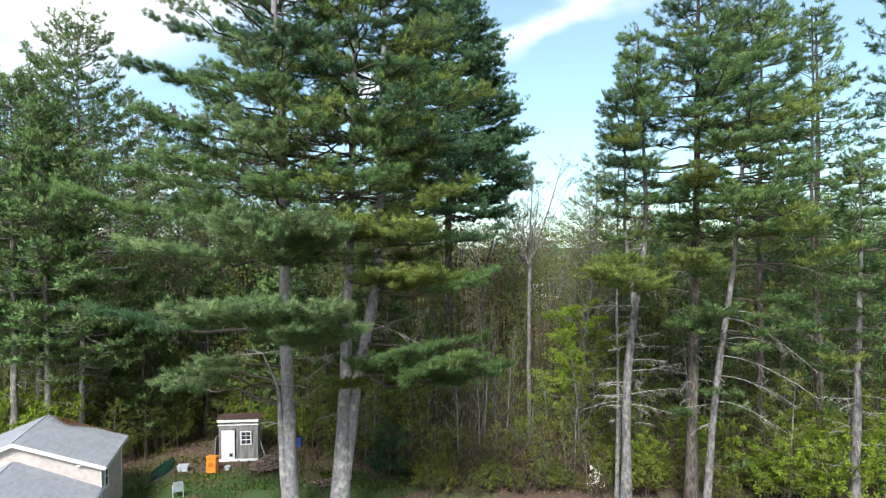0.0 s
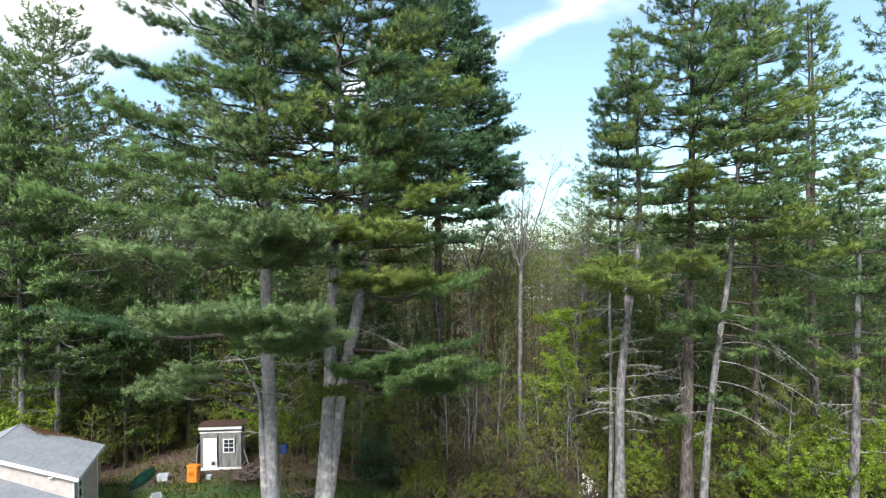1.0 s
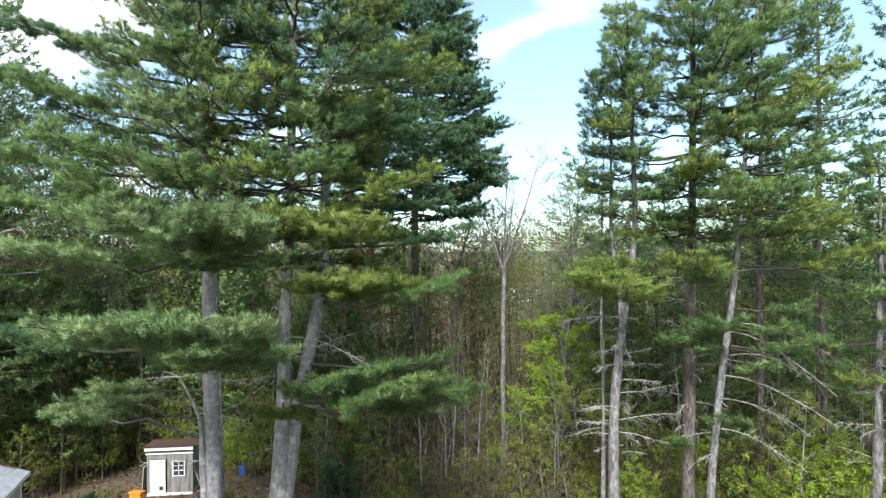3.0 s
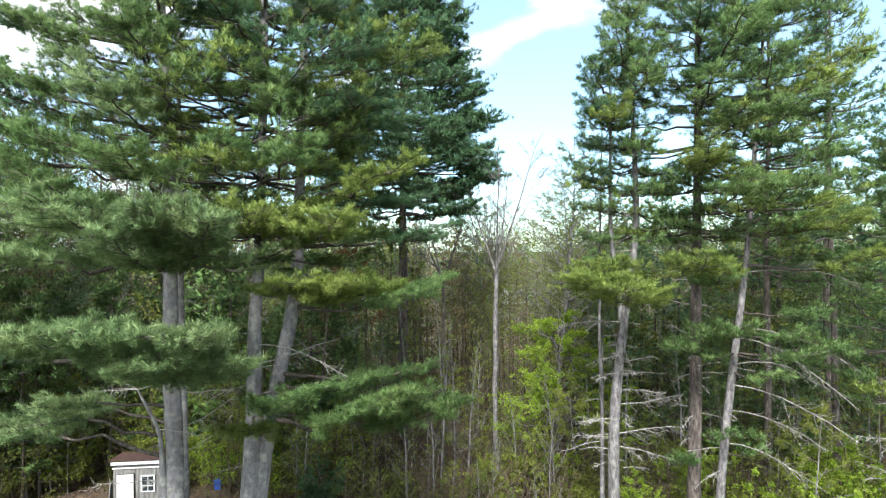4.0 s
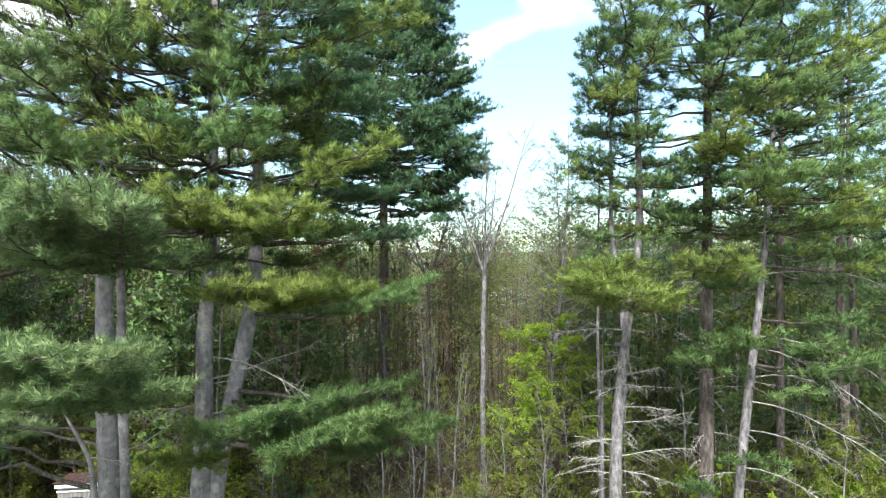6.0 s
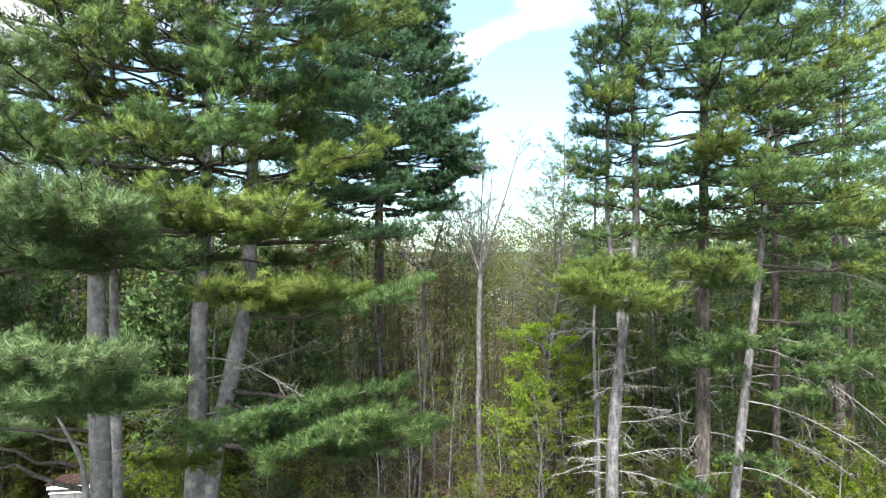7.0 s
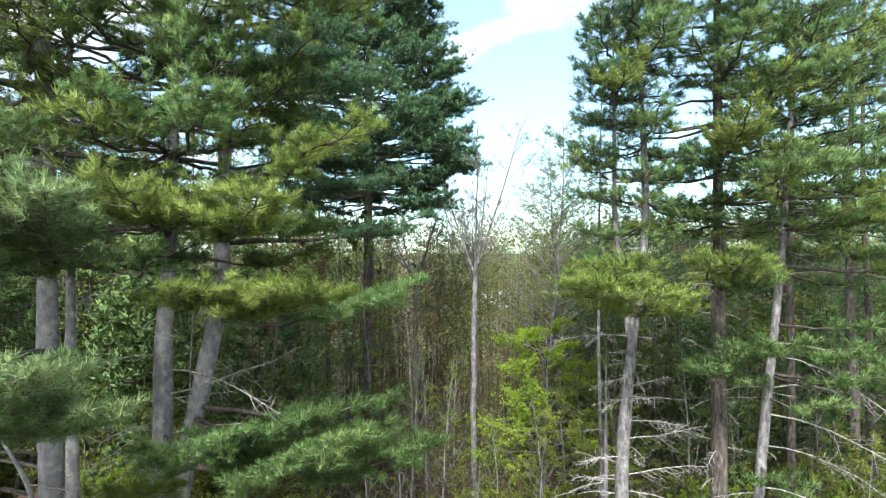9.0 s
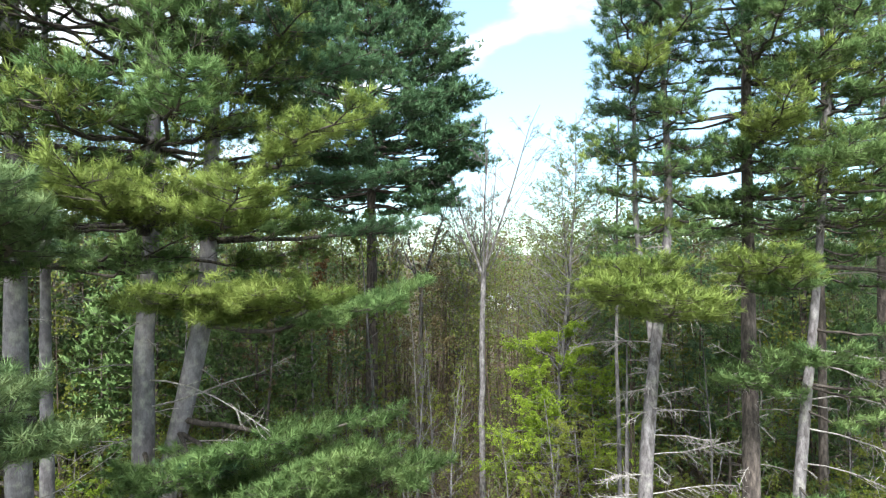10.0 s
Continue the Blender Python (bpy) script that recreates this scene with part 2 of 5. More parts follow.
GLASS, _gn, _gl, _gb = material("window_glass", 0.06)
_gb.inputs["Base Color"].default_value = (0.03, 0.035, 0.045, 1)
_gb.inputs["Specular IOR Level"].default_value = 0.8


# ---- mesh building ----
class Buf:
    """Gathers vertices and faces of one mesh."""

    def __init__(self):
        self.v, self.tri, self.quad, self.n, self.nrm = [], [], [], 0, []

    def add(self, v, tri=None, quad=None):
        v = np.asarray(v, float).reshape(-1, 3)
        if tri is not None and len(tri):
            self.tri.append(np.asarray(tri, int) + self.n)
        if quad is not None and len(quad):
            self.quad.append(np.asarray(quad, int) + self.n)
        self.v.append(v)
        self.n += len(v)

    def mesh(self, name, mat, smooth=False):
        me = bpy.data.meshes.new(name)
        v = np.concatenate(self.v) if self.v else np.zeros((0, 3))
        t = np.concatenate(self.tri) if self.tri else np.zeros((0, 3), int)
        q = np.concatenate(self.quad) if self.quad else np.zeros((0, 4), int)
        me.vertices.add(len(v))
        me.vertices.foreach_set("co", v.astype(np.float32).ravel())
        me.loops.add(t.size + q.size)
        me.loops.foreach_set("vertex_index", np.concatenate([t.ravel(), q.ravel()]).astype(np.int32))
        me.polygons.add(len(t) + len(q))
        starts = np.concatenate([np.arange(len(t)) * 3, t.size + np.arange(len(q)) * 4]).astype(np.int32)
        me.polygons.foreach_set("loop_start", starts)
        me.polygons.foreach_set("use_smooth", np.full(len(t) + len(q), bool(smooth)))
        me.materials.append(mat)
        me.update(calc_edges=True)
        if self.nrm and sum(map(len, self.nrm)) == len(v):
            me.polygons.foreach_set("use_smooth", np.ones(len(t) + len(q), bool))
            me.normals_split_custom_set_from_vertices(np.concatenate(self.nrm).astype(np.float32))
        return me


def part(name, shape, mat, parent, label="", smooth=False):
    """One mesh object under a thing or part; shape is a Buf, a bmesh or a mesh."""
    if isinstance(shape, Buf):
        me = shape.mesh(name, mat, smooth)
    elif isinstance(shape, bpy.types.Mesh):
        me = shape
    else:
        me = bpy.data.meshes.new(name)
        shape.to_mesh(me)
        shape.free()
        me.materials.append(mat)
    ob = new(name, me)
    ob.parent = parent
    return tagged(ob, label)


def unit(v):
    return v / np.maximum(np.linalg.norm(v, axis=-1, keepdims=True), 1e-9)


def tube(buf, pts, radii, sides=6):
    pts, radii = np.asarray(pts, float), np.asarray(radii, float)
    tan = unit(np.gradient(pts, axis=0))
    ref = np.array([0.0, 0.0, 1.0]) if abs(tan[:, 2].mean()) < 0.8 else np.array([1.0, 0.0, 0.0])
    s = unit(np.cross(tan, ref))
    u = np.cross(s, tan)
    ang = np.arange(sides) * 2 * math.pi / sides
    ring = s[:, None] * np.cos(ang)[None, :, None] + u[:, None] * np.sin(ang)[None, :, None]
    v = pts[:, None] + ring * radii[:, None, None]
    i = np.arange(len(pts) - 1)[:, None] * sides
    j = np.arange(sides)[None]
    k = (j + 1) % sides
    q = np.stack([i + j, i + k, i + k + sides, i + j + sides], -1).reshape(-1, 4)
    buf.add(v, quad=q)


def spikes(buf, a, b, r):
    """Many thin three-sided stems at once, from points a to points b."""
    a, b = np.asarray(a, float), np.asarray(b, float)
    d = unit(b - a)
    s = unit(np.cross(d, np.array([0.3, 0.2, 0.93])))
    u = np.cross(s, d)
    r = np.broadcast_to(np.asarray(r, float), (len(a),))[:, None]
    v = np.stack([a + s * r, a - s * r * 0.5 + u * r * 0.87, a - s * r * 0.5 - u * r * 0.87, b], 1)
    base = np.arange(len(a))[:, None] * 4
    t = np.concatenate([base + np.array([[0, 1, 3]]), base + np.array([[1, 2, 3]]), base + np.array([[2, 0, 3]])])
    buf.add(v, tri=t)


def blades(buf, rng, p, d, length, width, k, spread):
    """k pointed blades at each point p, fanned about the way d."""
    n = len(p)
    dirs = unit(d[:, None] + rng.normal(0, spread, (n, k, 3)))
    side = unit(np.cross(dirs, rng.normal(0, 1, (n, k, 3)))) * width / 2
    ln = length * rng.uniform(0.65, 1.2, (n, k, 1))
    root = p[:, None] + rng.normal(0, length * 0.12, (n, k, 3))
    v = np.stack([root - side, root + side, root + dirs * ln], 2).reshape(-1, 3)
    buf.add(v, tri=np.arange(n * k * 3).reshape(-1, 3))
    soft = unit(unit(d)[:, None] * 0.6 + dirs * 0.35 + np.array([0, 0, 0.55]))
    buf.nrm.append(np.repeat(soft.reshape(-1, 3), 3, 0))


def tufts(buf, rng, c, axis, size, k):
    """A brush of k needle bundles round each shoot's end c, opening along its axis."""
    n = len(c)
    s = size * rng.uniform(0.75, 1.2, (n, 1, 1))
    dirs = unit(unit(axis)[:, None] * 0.75 + rng.normal(0, 0.62, (n, k, 3)))
    root = c[:, None] - unit(axis)[:, None] * s * rng.uniform(0.0, 0.9, (n, k, 1)) + dirs * s * 0.12
    side = unit(np.cross(dirs, rng.normal(0, 1, (n, k, 3)))) * s * (0.84 / k ** 0.85)
    end = root + dirs * s * rng.uniform(0.7, 1.15, (n, k, 1)) + np.array([0, 0, 0.06]) * s
    v = np.stack([root - side, root + side, end], 2).reshape(-1, 3)
    buf.add(v, tri=np.arange(n * k * 3).reshape(-1, 3))
    soft = unit(dirs * 0.85 + np.array([0, 0, 0.3]))
    buf.nrm.append(np.repeat(soft.reshape(-1, 3), 3, 0))


def leaves(buf, rng, p, size, flat=0.5):
    """A small four-cornered leaf at each point p."""
    n = len(p)
    nrm = unit(rng.normal(0, 1, (n, 3)) * (1 - flat) + np.array([0, 0, flat]))
    a = unit(np.cross(nrm, rng.normal(0, 1, (n, 3))))
    b = np.cross(nrm, a)
    s = size * rng.uniform(0.6, 1.25, (n, 1))
    v = np.stack([p - a * s * 0.6, p + b * s * 0.36, p + a * s * 0.6, p - b * s * 0.36], 1).reshape(-1, 3)
    buf.add(v, quad=np.arange(n * 4).reshape(-1, 4))


# ---- pines ----
def limb(rng, wood, green, root, tip, width, sag=0.3, dense=1.0, size=0.17, bare=0.25, r=0.06, k=12):
    """A pine's limb from root to tip: the stem, side shoots lying in a thin plate, and tufts of needles at the twigs' ends."""
    root, tip = np.asarray(root, float), np.asarray(tip, float)
    ln = np.linalg.norm(tip - root)
    s = np.linspace(0, 1, 9)[:, None]
    wob = rng.normal(0, 0.018 * ln, (9, 3)) * np.sin(s * math.pi)
    path = root + (tip - root) * s + np.array([0, 0, 1.0]) * (0.05 * ln * s ** 4 - sag * np.sin(s * math.pi)) + wob
    tube(wood, path, np.linspace(r, 0.012, 9), 5)
    nl = max(6, int(ln * (1 - bare) * 5.0 * dense ** 0.5))
    st = np.sort(rng.uniform(bare, 1.0, nl))
    st[-1] = 1.0
    sd = np.where(np.arange(nl) % 2 == 0, 1.0, -1.0)
    base = np.stack([np.interp(st, s[:, 0], path[:, i]) for i in range(3)], 1)
    ax = unit(tip - root)
    out = unit(np.cross(ax, np.array([0, 0, 1.0]))[None])[0]
    ang = rng.uniform(0.45, 1.15, nl)
    ang[-1] = 0.05
    ld = ax * np.cos(ang)[:, None] + out * (np.sin(ang) * sd)[:, None]
    ld[:, 2] = ld[:, 2] * 0.5 + rng.uniform(-0.08, 0.26, nl)
    env = width * (0.35 + 0.75 * np.sin(np.clip((st - bare) / (1 - bare) * 0.78 + 0.22, 0, 1) * math.pi) ** 0.7)
    ll = np.maximum(0.3, env * rng.uniform(0.55, 1.15, nl))
    ends = base + ld * ll[:, None]
    spikes(wood, base, ends, 0.018)
    count = np.maximum(3, (ll * 9.0 * dense / (size / 0.18) ** 1.3).astype(int))
    i = np.repeat(np.arange(nl), count)
    u = rng.uniform(0.12, 1.05, len(i))[:, None]
    side = rng.choice([-1.0, 1.0], len(i))[:, None]
    flat_d = unit(ld)[i]
    across = unit(np.cross(flat_d, np.array([0, 0, 1.0])))
    reach = rng.uniform(0.05, 0.34, (len(i), 1)) * (1.15 - 0.6 * u)
    c = base[i] + ld[i] * ll[i][:, None] * u + across * side * reach + flat_d * reach * 0.6
    c[:, 2] += rng.normal(0.06, 0.05, len(i)) + (rng.uniform(-0.1, 0.24, nl) * min(1.0, width))[i] * u[:, 0]
    spikes(wood, base[i] + ld[i] * ll[i][:, None] * (u - 0.1), c, 0.008)
    tufts(green, rng, c, flat_d * 0.8 + across * side * 0.4 + np.array([0, 0, 0.5]) + rng.normal(0, 0.25, (len(i), 3)), size, k)


def dead_limb(rng, buf, root, d, ln, sag=0.6, r=0.04, twigs=10):
    s = np.linspace(0, 1, 6)[:, None]
    d = unit(np.asarray(d, float))
    path = np.asarray(root) + d * ln * s - np.array([0, 0, sag]) * s ** 2 + np.cumsum(rng.normal(0, 0.022 * ln, (6, 3)), 0) * s
    tube(buf, path, np.linspace(r, 0.009, 6), 4)
    u = rng.uniform(0.2, 1.0, twigs)
    a = np.stack([np.interp(u, s[:, 0], path[:, i]) for i in range(3)], 1)
    td = unit(d + rng.normal(0, 0.5, (twigs, 3)))
    b = a + td * (ln * rng.uniform(0.08, 0.42, (twigs, 1)) * (1.2 - 0.7 * u[:, None])) - np.array([0, 0, 0.09 * ln])
    spikes(buf, a, b, 0.010)
    a2 = a + (b - a) * rng.uniform(0.3, 0.9, (twigs, 1))
    spikes(buf, a2, a2 + unit(td + rng.normal(0, 0.8, (twigs, 3))) * ln * 0.13, 0.008)


def stem_path(rng, base, top, wob=0.12, n=14):
    s = np.linspace(0, 1, n)[:, None]
    base, top = np.asarray(base, float), np.asarray(top, float)
    return base + (top - base) * s + np.cumsum(rng.normal(0, wob, (n, 3)) * np.array([1, 1, 0]), 0) * np.sin(s * math.pi) * 0.6


def at_height(path, z):
    return np.array([np.interp(z, path[:, 2], path[:, 0]), np.interp(z, path[:, 2], path[:, 1]), z])


def bent(pts, n=26):
    """A stem's path through a few given points, bottom to top, with softened bends."""
    pts = np.asarray(pts, float)
    z = np.linspace(pts[0, 2], pts[-1, 2], n)
    p = np.stack([np.interp(z, pts[:, 2], pts[:, 0]), np.interp(z, pts[:, 2], pts[:, 1]), z], 1)
    for _ in range(2):
        p[1:-1] = (p[:-2] + 2 * p[1:-1] + p[2:]) / 4
    return p


def trunk_mesh(buf, path, r0, sides=16, flare=0.35, fall=22.0):
    """A tapering trunk with a flared foot and uneven girth."""
    s = np.linspace(0, 1, 40)
    k = np.linspace(0, 1, len(path))
    path = np.stack([np.interp(s, k, path[:, i]) for i in range(3)], 1)
    rad = r0 * (1 - 0.88 * s) + r0 * flare * np.exp(-s * fall)
    one = Buf()
    tube(one, path, rad, sides)
    v = one.v[0].reshape(40, sides, 3)
    ang = np.arange(sides) * 2 * math.pi / sides
    lump = np.zeros((40, sides))
    ph = np.random.default_rng(int(abs(path[0, 0]) * 100 + r0 * 1000)).uniform(0, 6.28, 12)
    for j in range(6):
        lump += np.sin(ang[None] * (1 + j) + s[:, None] * (9 + 11 * j) + ph[j]) * (0.075 / (1 + 0.5 * j))
    v = path[:, None] + (v - path[:, None]) * (1 + lump)[..., None]
    buf.add(v.reshape(-1, 3), quad=one.quad[0])


def pine(label, base, top, r0, crown_base, reach, n, seed, mat=PINE, bark_mat=BARK, dead=8, pads=(), stems=(), parts=True,
         size=0.22, dense=1.0, k=26, taper=0.6, dead_reach=2.2, group="pines at the lawn's edge", dead_from=0.15, yellow=0.0, width=1.0, boughs=(), flat=0.55, bends=None, pad_full=1.4, blue_shade_top=0.0, foot=0.35, foot_up=22.0):
    """A white pine: trunk, further stems, limbs with needles in plates, bleached dead limbs below."""
    rng = np.random.default_rng(seed)
    thing = tagged(new("pine_tree"), label, "pine tree", group)
    thing.location = base
    base = np.asarray(base, float)
    o = -base
    path = bent([tuple(base), *bends, tuple(top)]) if bends else stem_path(rng, base, top, 0.07)
    wood, green = Buf(), Buf()
    trunk_mesh(wood, path + o, r0, 16, foot, foot_up)
    if parts:
        part("trunk", wood, bark_mat, thing, smooth=True)
    stem_paths = [path]
    for s_pts, s_r in stems:
        sp = bent(s_pts)
        b = Buf()
        trunk_mesh(b, sp + o, s_r, 12, 0.1)
        part("trunk", b, bark_mat, thing, "second stem rising beside the main trunk", smooth=True)
        stem_paths.append(sp)
    height = top[2] - base[2]
    jobs = []
    for tip, w, sag, m in pads:
        tip = np.asarray(tip, float)
        near = min([q for q in stem_paths if q[-1][2] > tip[2] + 0.5] or [path], key=lambda q: np.hypot(*(at_height(q, tip[2])[:2] - tip[:2])))
        ln = np.hypot(*(at_height(near, tip[2])[:2] - tip[:2]))
        rz = min(tip[2] - 0.10 * ln + sag * 0.3, near[-1][2] - 0.3)
        jobs.append((at_height(near, rz), tip, w * 1.1, sag, 0.42, m, pad_full))
    for i in range(n):
        f = (i + rng.uniform(0.1, 0.9)) / n
        az = i * 2.399963 + rng.normal(0, 0.3)
        tall = [q for q in stem_paths if q[-1][2] > crown_base + 4] or [path]
        sp = tall[i % len(tall)] if f > 0.25 else path
        z = crown_base + (min(top[2], sp[-1][2]) - 0.4 - crown_base) * f
        z = (1.0 if f < 0.85 else 0.5) * round(z / (1.0 if f < 0.85 else 0.5)) + rng.normal(0, 0.1)     # limbs stand in whorls
        z = min(z, sp[-1][2] - 0.1)
        prof = (1 - f) ** taper * (0.7 + 0.3 * min(1.0, f / 0.2))
        ln = max(0.8, reach * prof * rng.uniform(0.6, 1.12))
        root = at_height(sp, z)
        rise = ln * (0.0 + flat * f ** 1.5) + rng.normal(0, 0.15)
        tip = root + np.array([math.cos(az) * ln, math.sin(az) * ln, rise])
        # upper limbs take darker bluish needles, part of the crown's shade put into colour
        m = PINE_YELLOW_LIT if rng.random() < yellow * (1.3 - f) else PINE_BLUE if f > 0.2 and rng.random() < blue_shade_top else mat
        jobs.append((root, tip, (0.55 + 0.2 * ln) * width, rng.uniform(0.1, 0.4), min(0.55, 0.16 + 0.065 * ln), m, 1.05))
    for root, tip, w, sag, bare, m, full in jobs:
        fine, coarse = (k + 26 if full == pad_full and base[0] < 0 else k + 8 if full == pad_full else k), 1.0
        if root[2] > 28.5 and base[1] < 40:    # high over the path: fewer, larger tufts
            fine, coarse, full = 8, 1.6, full * 0.6
        if parts and full == 1.05 and root[2] < 20 and tip[1] - root[1] > 0.3 * np.linalg.norm(tip - root):
            full = 0.55                      # thinner on the side towards the wood
        elif pads and parts and full == 1.05 and root[2] < 21 and tip[1] - root[1] < -0.35 * np.linalg.norm(tip - root):
            full = 0.72                      # the broad boughs stand on this side
        if parts:
            twigs, needles = Buf(), Buf()
            limb(rng, twigs, needles, root + o, tip + o, w, sag, dense * full, size * coarse, bare, 0.02 + 0.011 * np.linalg.norm(tip - root), fine)
            br = part("branch", twigs, TWIG, thing, smooth=True)
            part("needles", needles, m, br)
        else:
            limb(rng, wood, green, root + o, tip + o, w, sag, dense * full, size, bare, 0.02 + 0.012 * np.linalg.norm(tip - root), k)
    ends = [(base[2] + dead_from * height + (crown_base + 2 - base[2] - dead_from * height) * rng.random(), rng.uniform(0, 360), dead_reach * rng.uniform(0.4, 1.2), rng.uniform(0, 0.5), 10) for _ in range(dead)]
    for i, (z, az, ln, sag, tw) in enumerate([*boughs, *ends]):
        sp = stem_paths[i % len(stem_paths)] if i >= len(boughs) else path
        z = min(z, sp[-1][2])
        b = Buf() if parts else wood
        az = math.radians(az)
        dead_limb(rng, b, at_height(sp, z) + o, (math.cos(az), math.sin(az), rng.uniform(-0.05, 0.25)), ln, sag, 0.012 + 0.004 * ln, tw)
        if parts:
            part("dead_branch", b, DEADWOOD, thing, "bleached bare dead branch")
    if not parts:
        part("trunk", wood, bark_mat, thing, smooth=True)
        part("crown", green, mat, thing)
    return thing


# ---- broadleaf trees ----
def broadleaf_bufs(seed, height, r0, crown_from=0.4, spread=0.4, first=14, leaf_n=2000, leaf=0.09, up=0.9, stems=1, twig_r=0.008, m=7, fine=3, stout=0.45, dome=1.0, lift=0.25, lean=0.12):
    rng = np.random.default_rng(seed)
    stem, wood, green = Buf(), Buf(), Buf()
    tips_a, tips_b = [], []
    for st in range(stems):
        off = rng.normal(0, 0.05 + lean * (stems > 1), 2) * height
        path = stem_path(rng, (rng.normal(0, 0.25) * (stems > 1), rng.normal(0, 0.25) * (stems > 1), 0), (off[0], off[1], height * (1 - 0.35 * rng.random() * (stems > 1))), 0.004 * height)
        tube(stem, path, np.linspace(r0, 0.012, len(path)) + r0 * 0.3 * np.exp(-np.linspace(0, 25, len(path))), 8)
        for i in range(first):
            f = crown_from + (0.97 - crown_from) * (i + rng.random()) / first
            root = at_height(path, f * path[-1][2])
            az = i * 2.4 + rng.normal(0, 0.4)
            ln = spread * height * (1.15 - f) ** dome * rng.uniform(0.6, 1.1)
            d = unit(np.array([math.cos(az), math.sin(az), up * rng.uniform(0.5, 1.2)]))
            s = np.linspace(0, 1, 6)[:, None]
            bp = root + d * ln * s + np.array([0, 0, lift * ln]) * s ** 2 + rng.normal(0, 0.03 * ln, (6, 3)) * s
            tube(wood, bp, np.linspace(max(0.012, r0 * stout * (1.05 - f)), twig_r, 6), 3)
            u = rng.uniform(0.25, 1, m)
            a = np.stack([np.interp(u, s[:, 0], bp[:, j]) for j in range(3)], 1)
            td = unit(d + rng.normal(0, 0.5, (m, 3)) * np.array([1, 1, 0.4 + 2.4 * lift]) + np.array([0, 0, 0.8 * lift]))
            b = a + td * ln * rng.uniform(0.2, 0.5, (m, 1))
            spikes(wood, a, b, twig_r * 1.2)
            a2 = np.repeat(a + (b - a) * 0.3, fine, 0) + np.repeat(b - a, fine, 0) * rng.uniform(0, 0.7, (m * fine, 1))
            td2 = unit(np.repeat(td, fine, 0) + rng.normal(0, 0.6, (m * fine, 3)) * np.array([1, 1, 0.4 + 2.4 * lift]))
            b2 = a2 + td2 * ln * rng.uniform(0.08, 0.22, (m * fine, 1))
            spikes(wood, a2, b2, twig_r * 0.7)
            tips_a.append(a2)
            tips_b.append(b2)
    if leaf_n:
        ta, tb = np.concatenate(tips_a), np.concatenate(tips_b)
        i = rng.integers(0, len(ta), leaf_n)
        p = ta[i] + (tb - ta)[i] * rng.uniform(0.2, 1.15, (leaf_n, 1)) + rng.normal(0, 0.05, (leaf_n, 3))
        leaves(green, rng, p, leaf)
    return stem, wood, green


def broadleaf(kind, label, category, group, seed, leaf_mat, bark_mat, **how):
    """A prototype tree at the origin: trunk with its branches, and a crown of small leaves."""
    stem, wood, green = broadleaf_bufs(seed, **how)
    thing = tagged(new(kind), label, category, group)
    if how.get("stems", 1) > 1:
        stem.quad = [q + wood.n for q in stem.quad]
        wood.v, wood.quad = wood.v + stem.v, wood.quad + stem.quad
        part("stem_clump", wood, bark_mat, thing, smooth=True)
    else:
        part("trunk", stem, bark_mat, thing, smooth=True)
        tagged(part("branchwork", wood, bark_mat, thing, smooth=True), "fine bare branches and twigs", kind="stuff")
    if green.n:
        part("crown", green, leaf_mat, thing)
    return thing


# ---- ground ----
def ground_z(x, y):
    """Height of the ground: level by the house and shed, uneven in the wood, rising gently far behind."""
    rough = np.clip((y - 43) / 8, 0, 1)
    return 0.22 * np.sin(x * 0.31 + 1.7) * np.sin(y * 0.27) * rough + 9.0 * np.clip((y - 110) / 190, 0, 1) ** 1.2


def gz(x, y):
    return float(ground_z(np.float64(x), np.float64(y)))


def grid_mesh(xs, ys, mat, name, lift=0.0):
    gx, gy = np.meshgrid(xs, ys, indexing="ij")
    v = np.stack([gx, gy, ground_z(gx, gy) + lift], -1).reshape(-1, 3)
    ny = len(ys)
    i, j = np.meshgrid(np.arange(len(xs) - 1), np.arange(ny - 1), indexing="ij")
    a = (i * ny + j).ravel()
    b = Buf()
    b.add(v, quad=np.stack([a, a + ny, a + ny + 1, a + 1], -1))
    return b.mesh(name, mat, True)


steps = np.concatenate([-np.geomspace(3000, 75, 14), np.linspace(-70, 70, 94), np.geomspace(75, 3000, 14)])
tagged(new("ground", grid_mesh(steps, steps + 40, GROUND, "ground")), "brown leaf-littered woodland ground with mossy patches", "ground", kind="structure")


def lawn_mesh():
    """The mown lawn, a thin sheet on the ground with a wandering edge."""
    xs, ys = np.linspace(-40, 1, 124), np.concatenate([np.linspace(-30, 29, 12), np.linspace(30, 40.5, 43)])
    gx, gy = np.meshgrid(xs, ys, indexing="ij")
    v = np.stack([gx, gy, ground_z(gx, gy) + 0.02], -1).reshape(-1, 3)
    inside = (gx < -2.6 + 0.9 * np.sin(gy * 0.9) + 0.5 * np.sin(gy * 2.3 + 1)) & (gy < 38.4 + 0.7 * np.sin(gx * 0.8) + 0.5 * np.sin(gx * 1.9 + 2))
    i, j = np.meshgrid(np.arange(123), np.arange(54), indexing="ij")
    i, j = i[inside[:-1, :-1]], j[inside[:-1, :-1]]
    a = i * 55 + j
    b = Buf()
    b.add(v, quad=np.stack([a, a + 55, a + 56, a + 1], -1))
    return b.mesh("lawn", LAWN, True)


tagged(new("lawn", lawn_mesh()), "short green lawn with bare brown patches", "lawn", kind="structure")


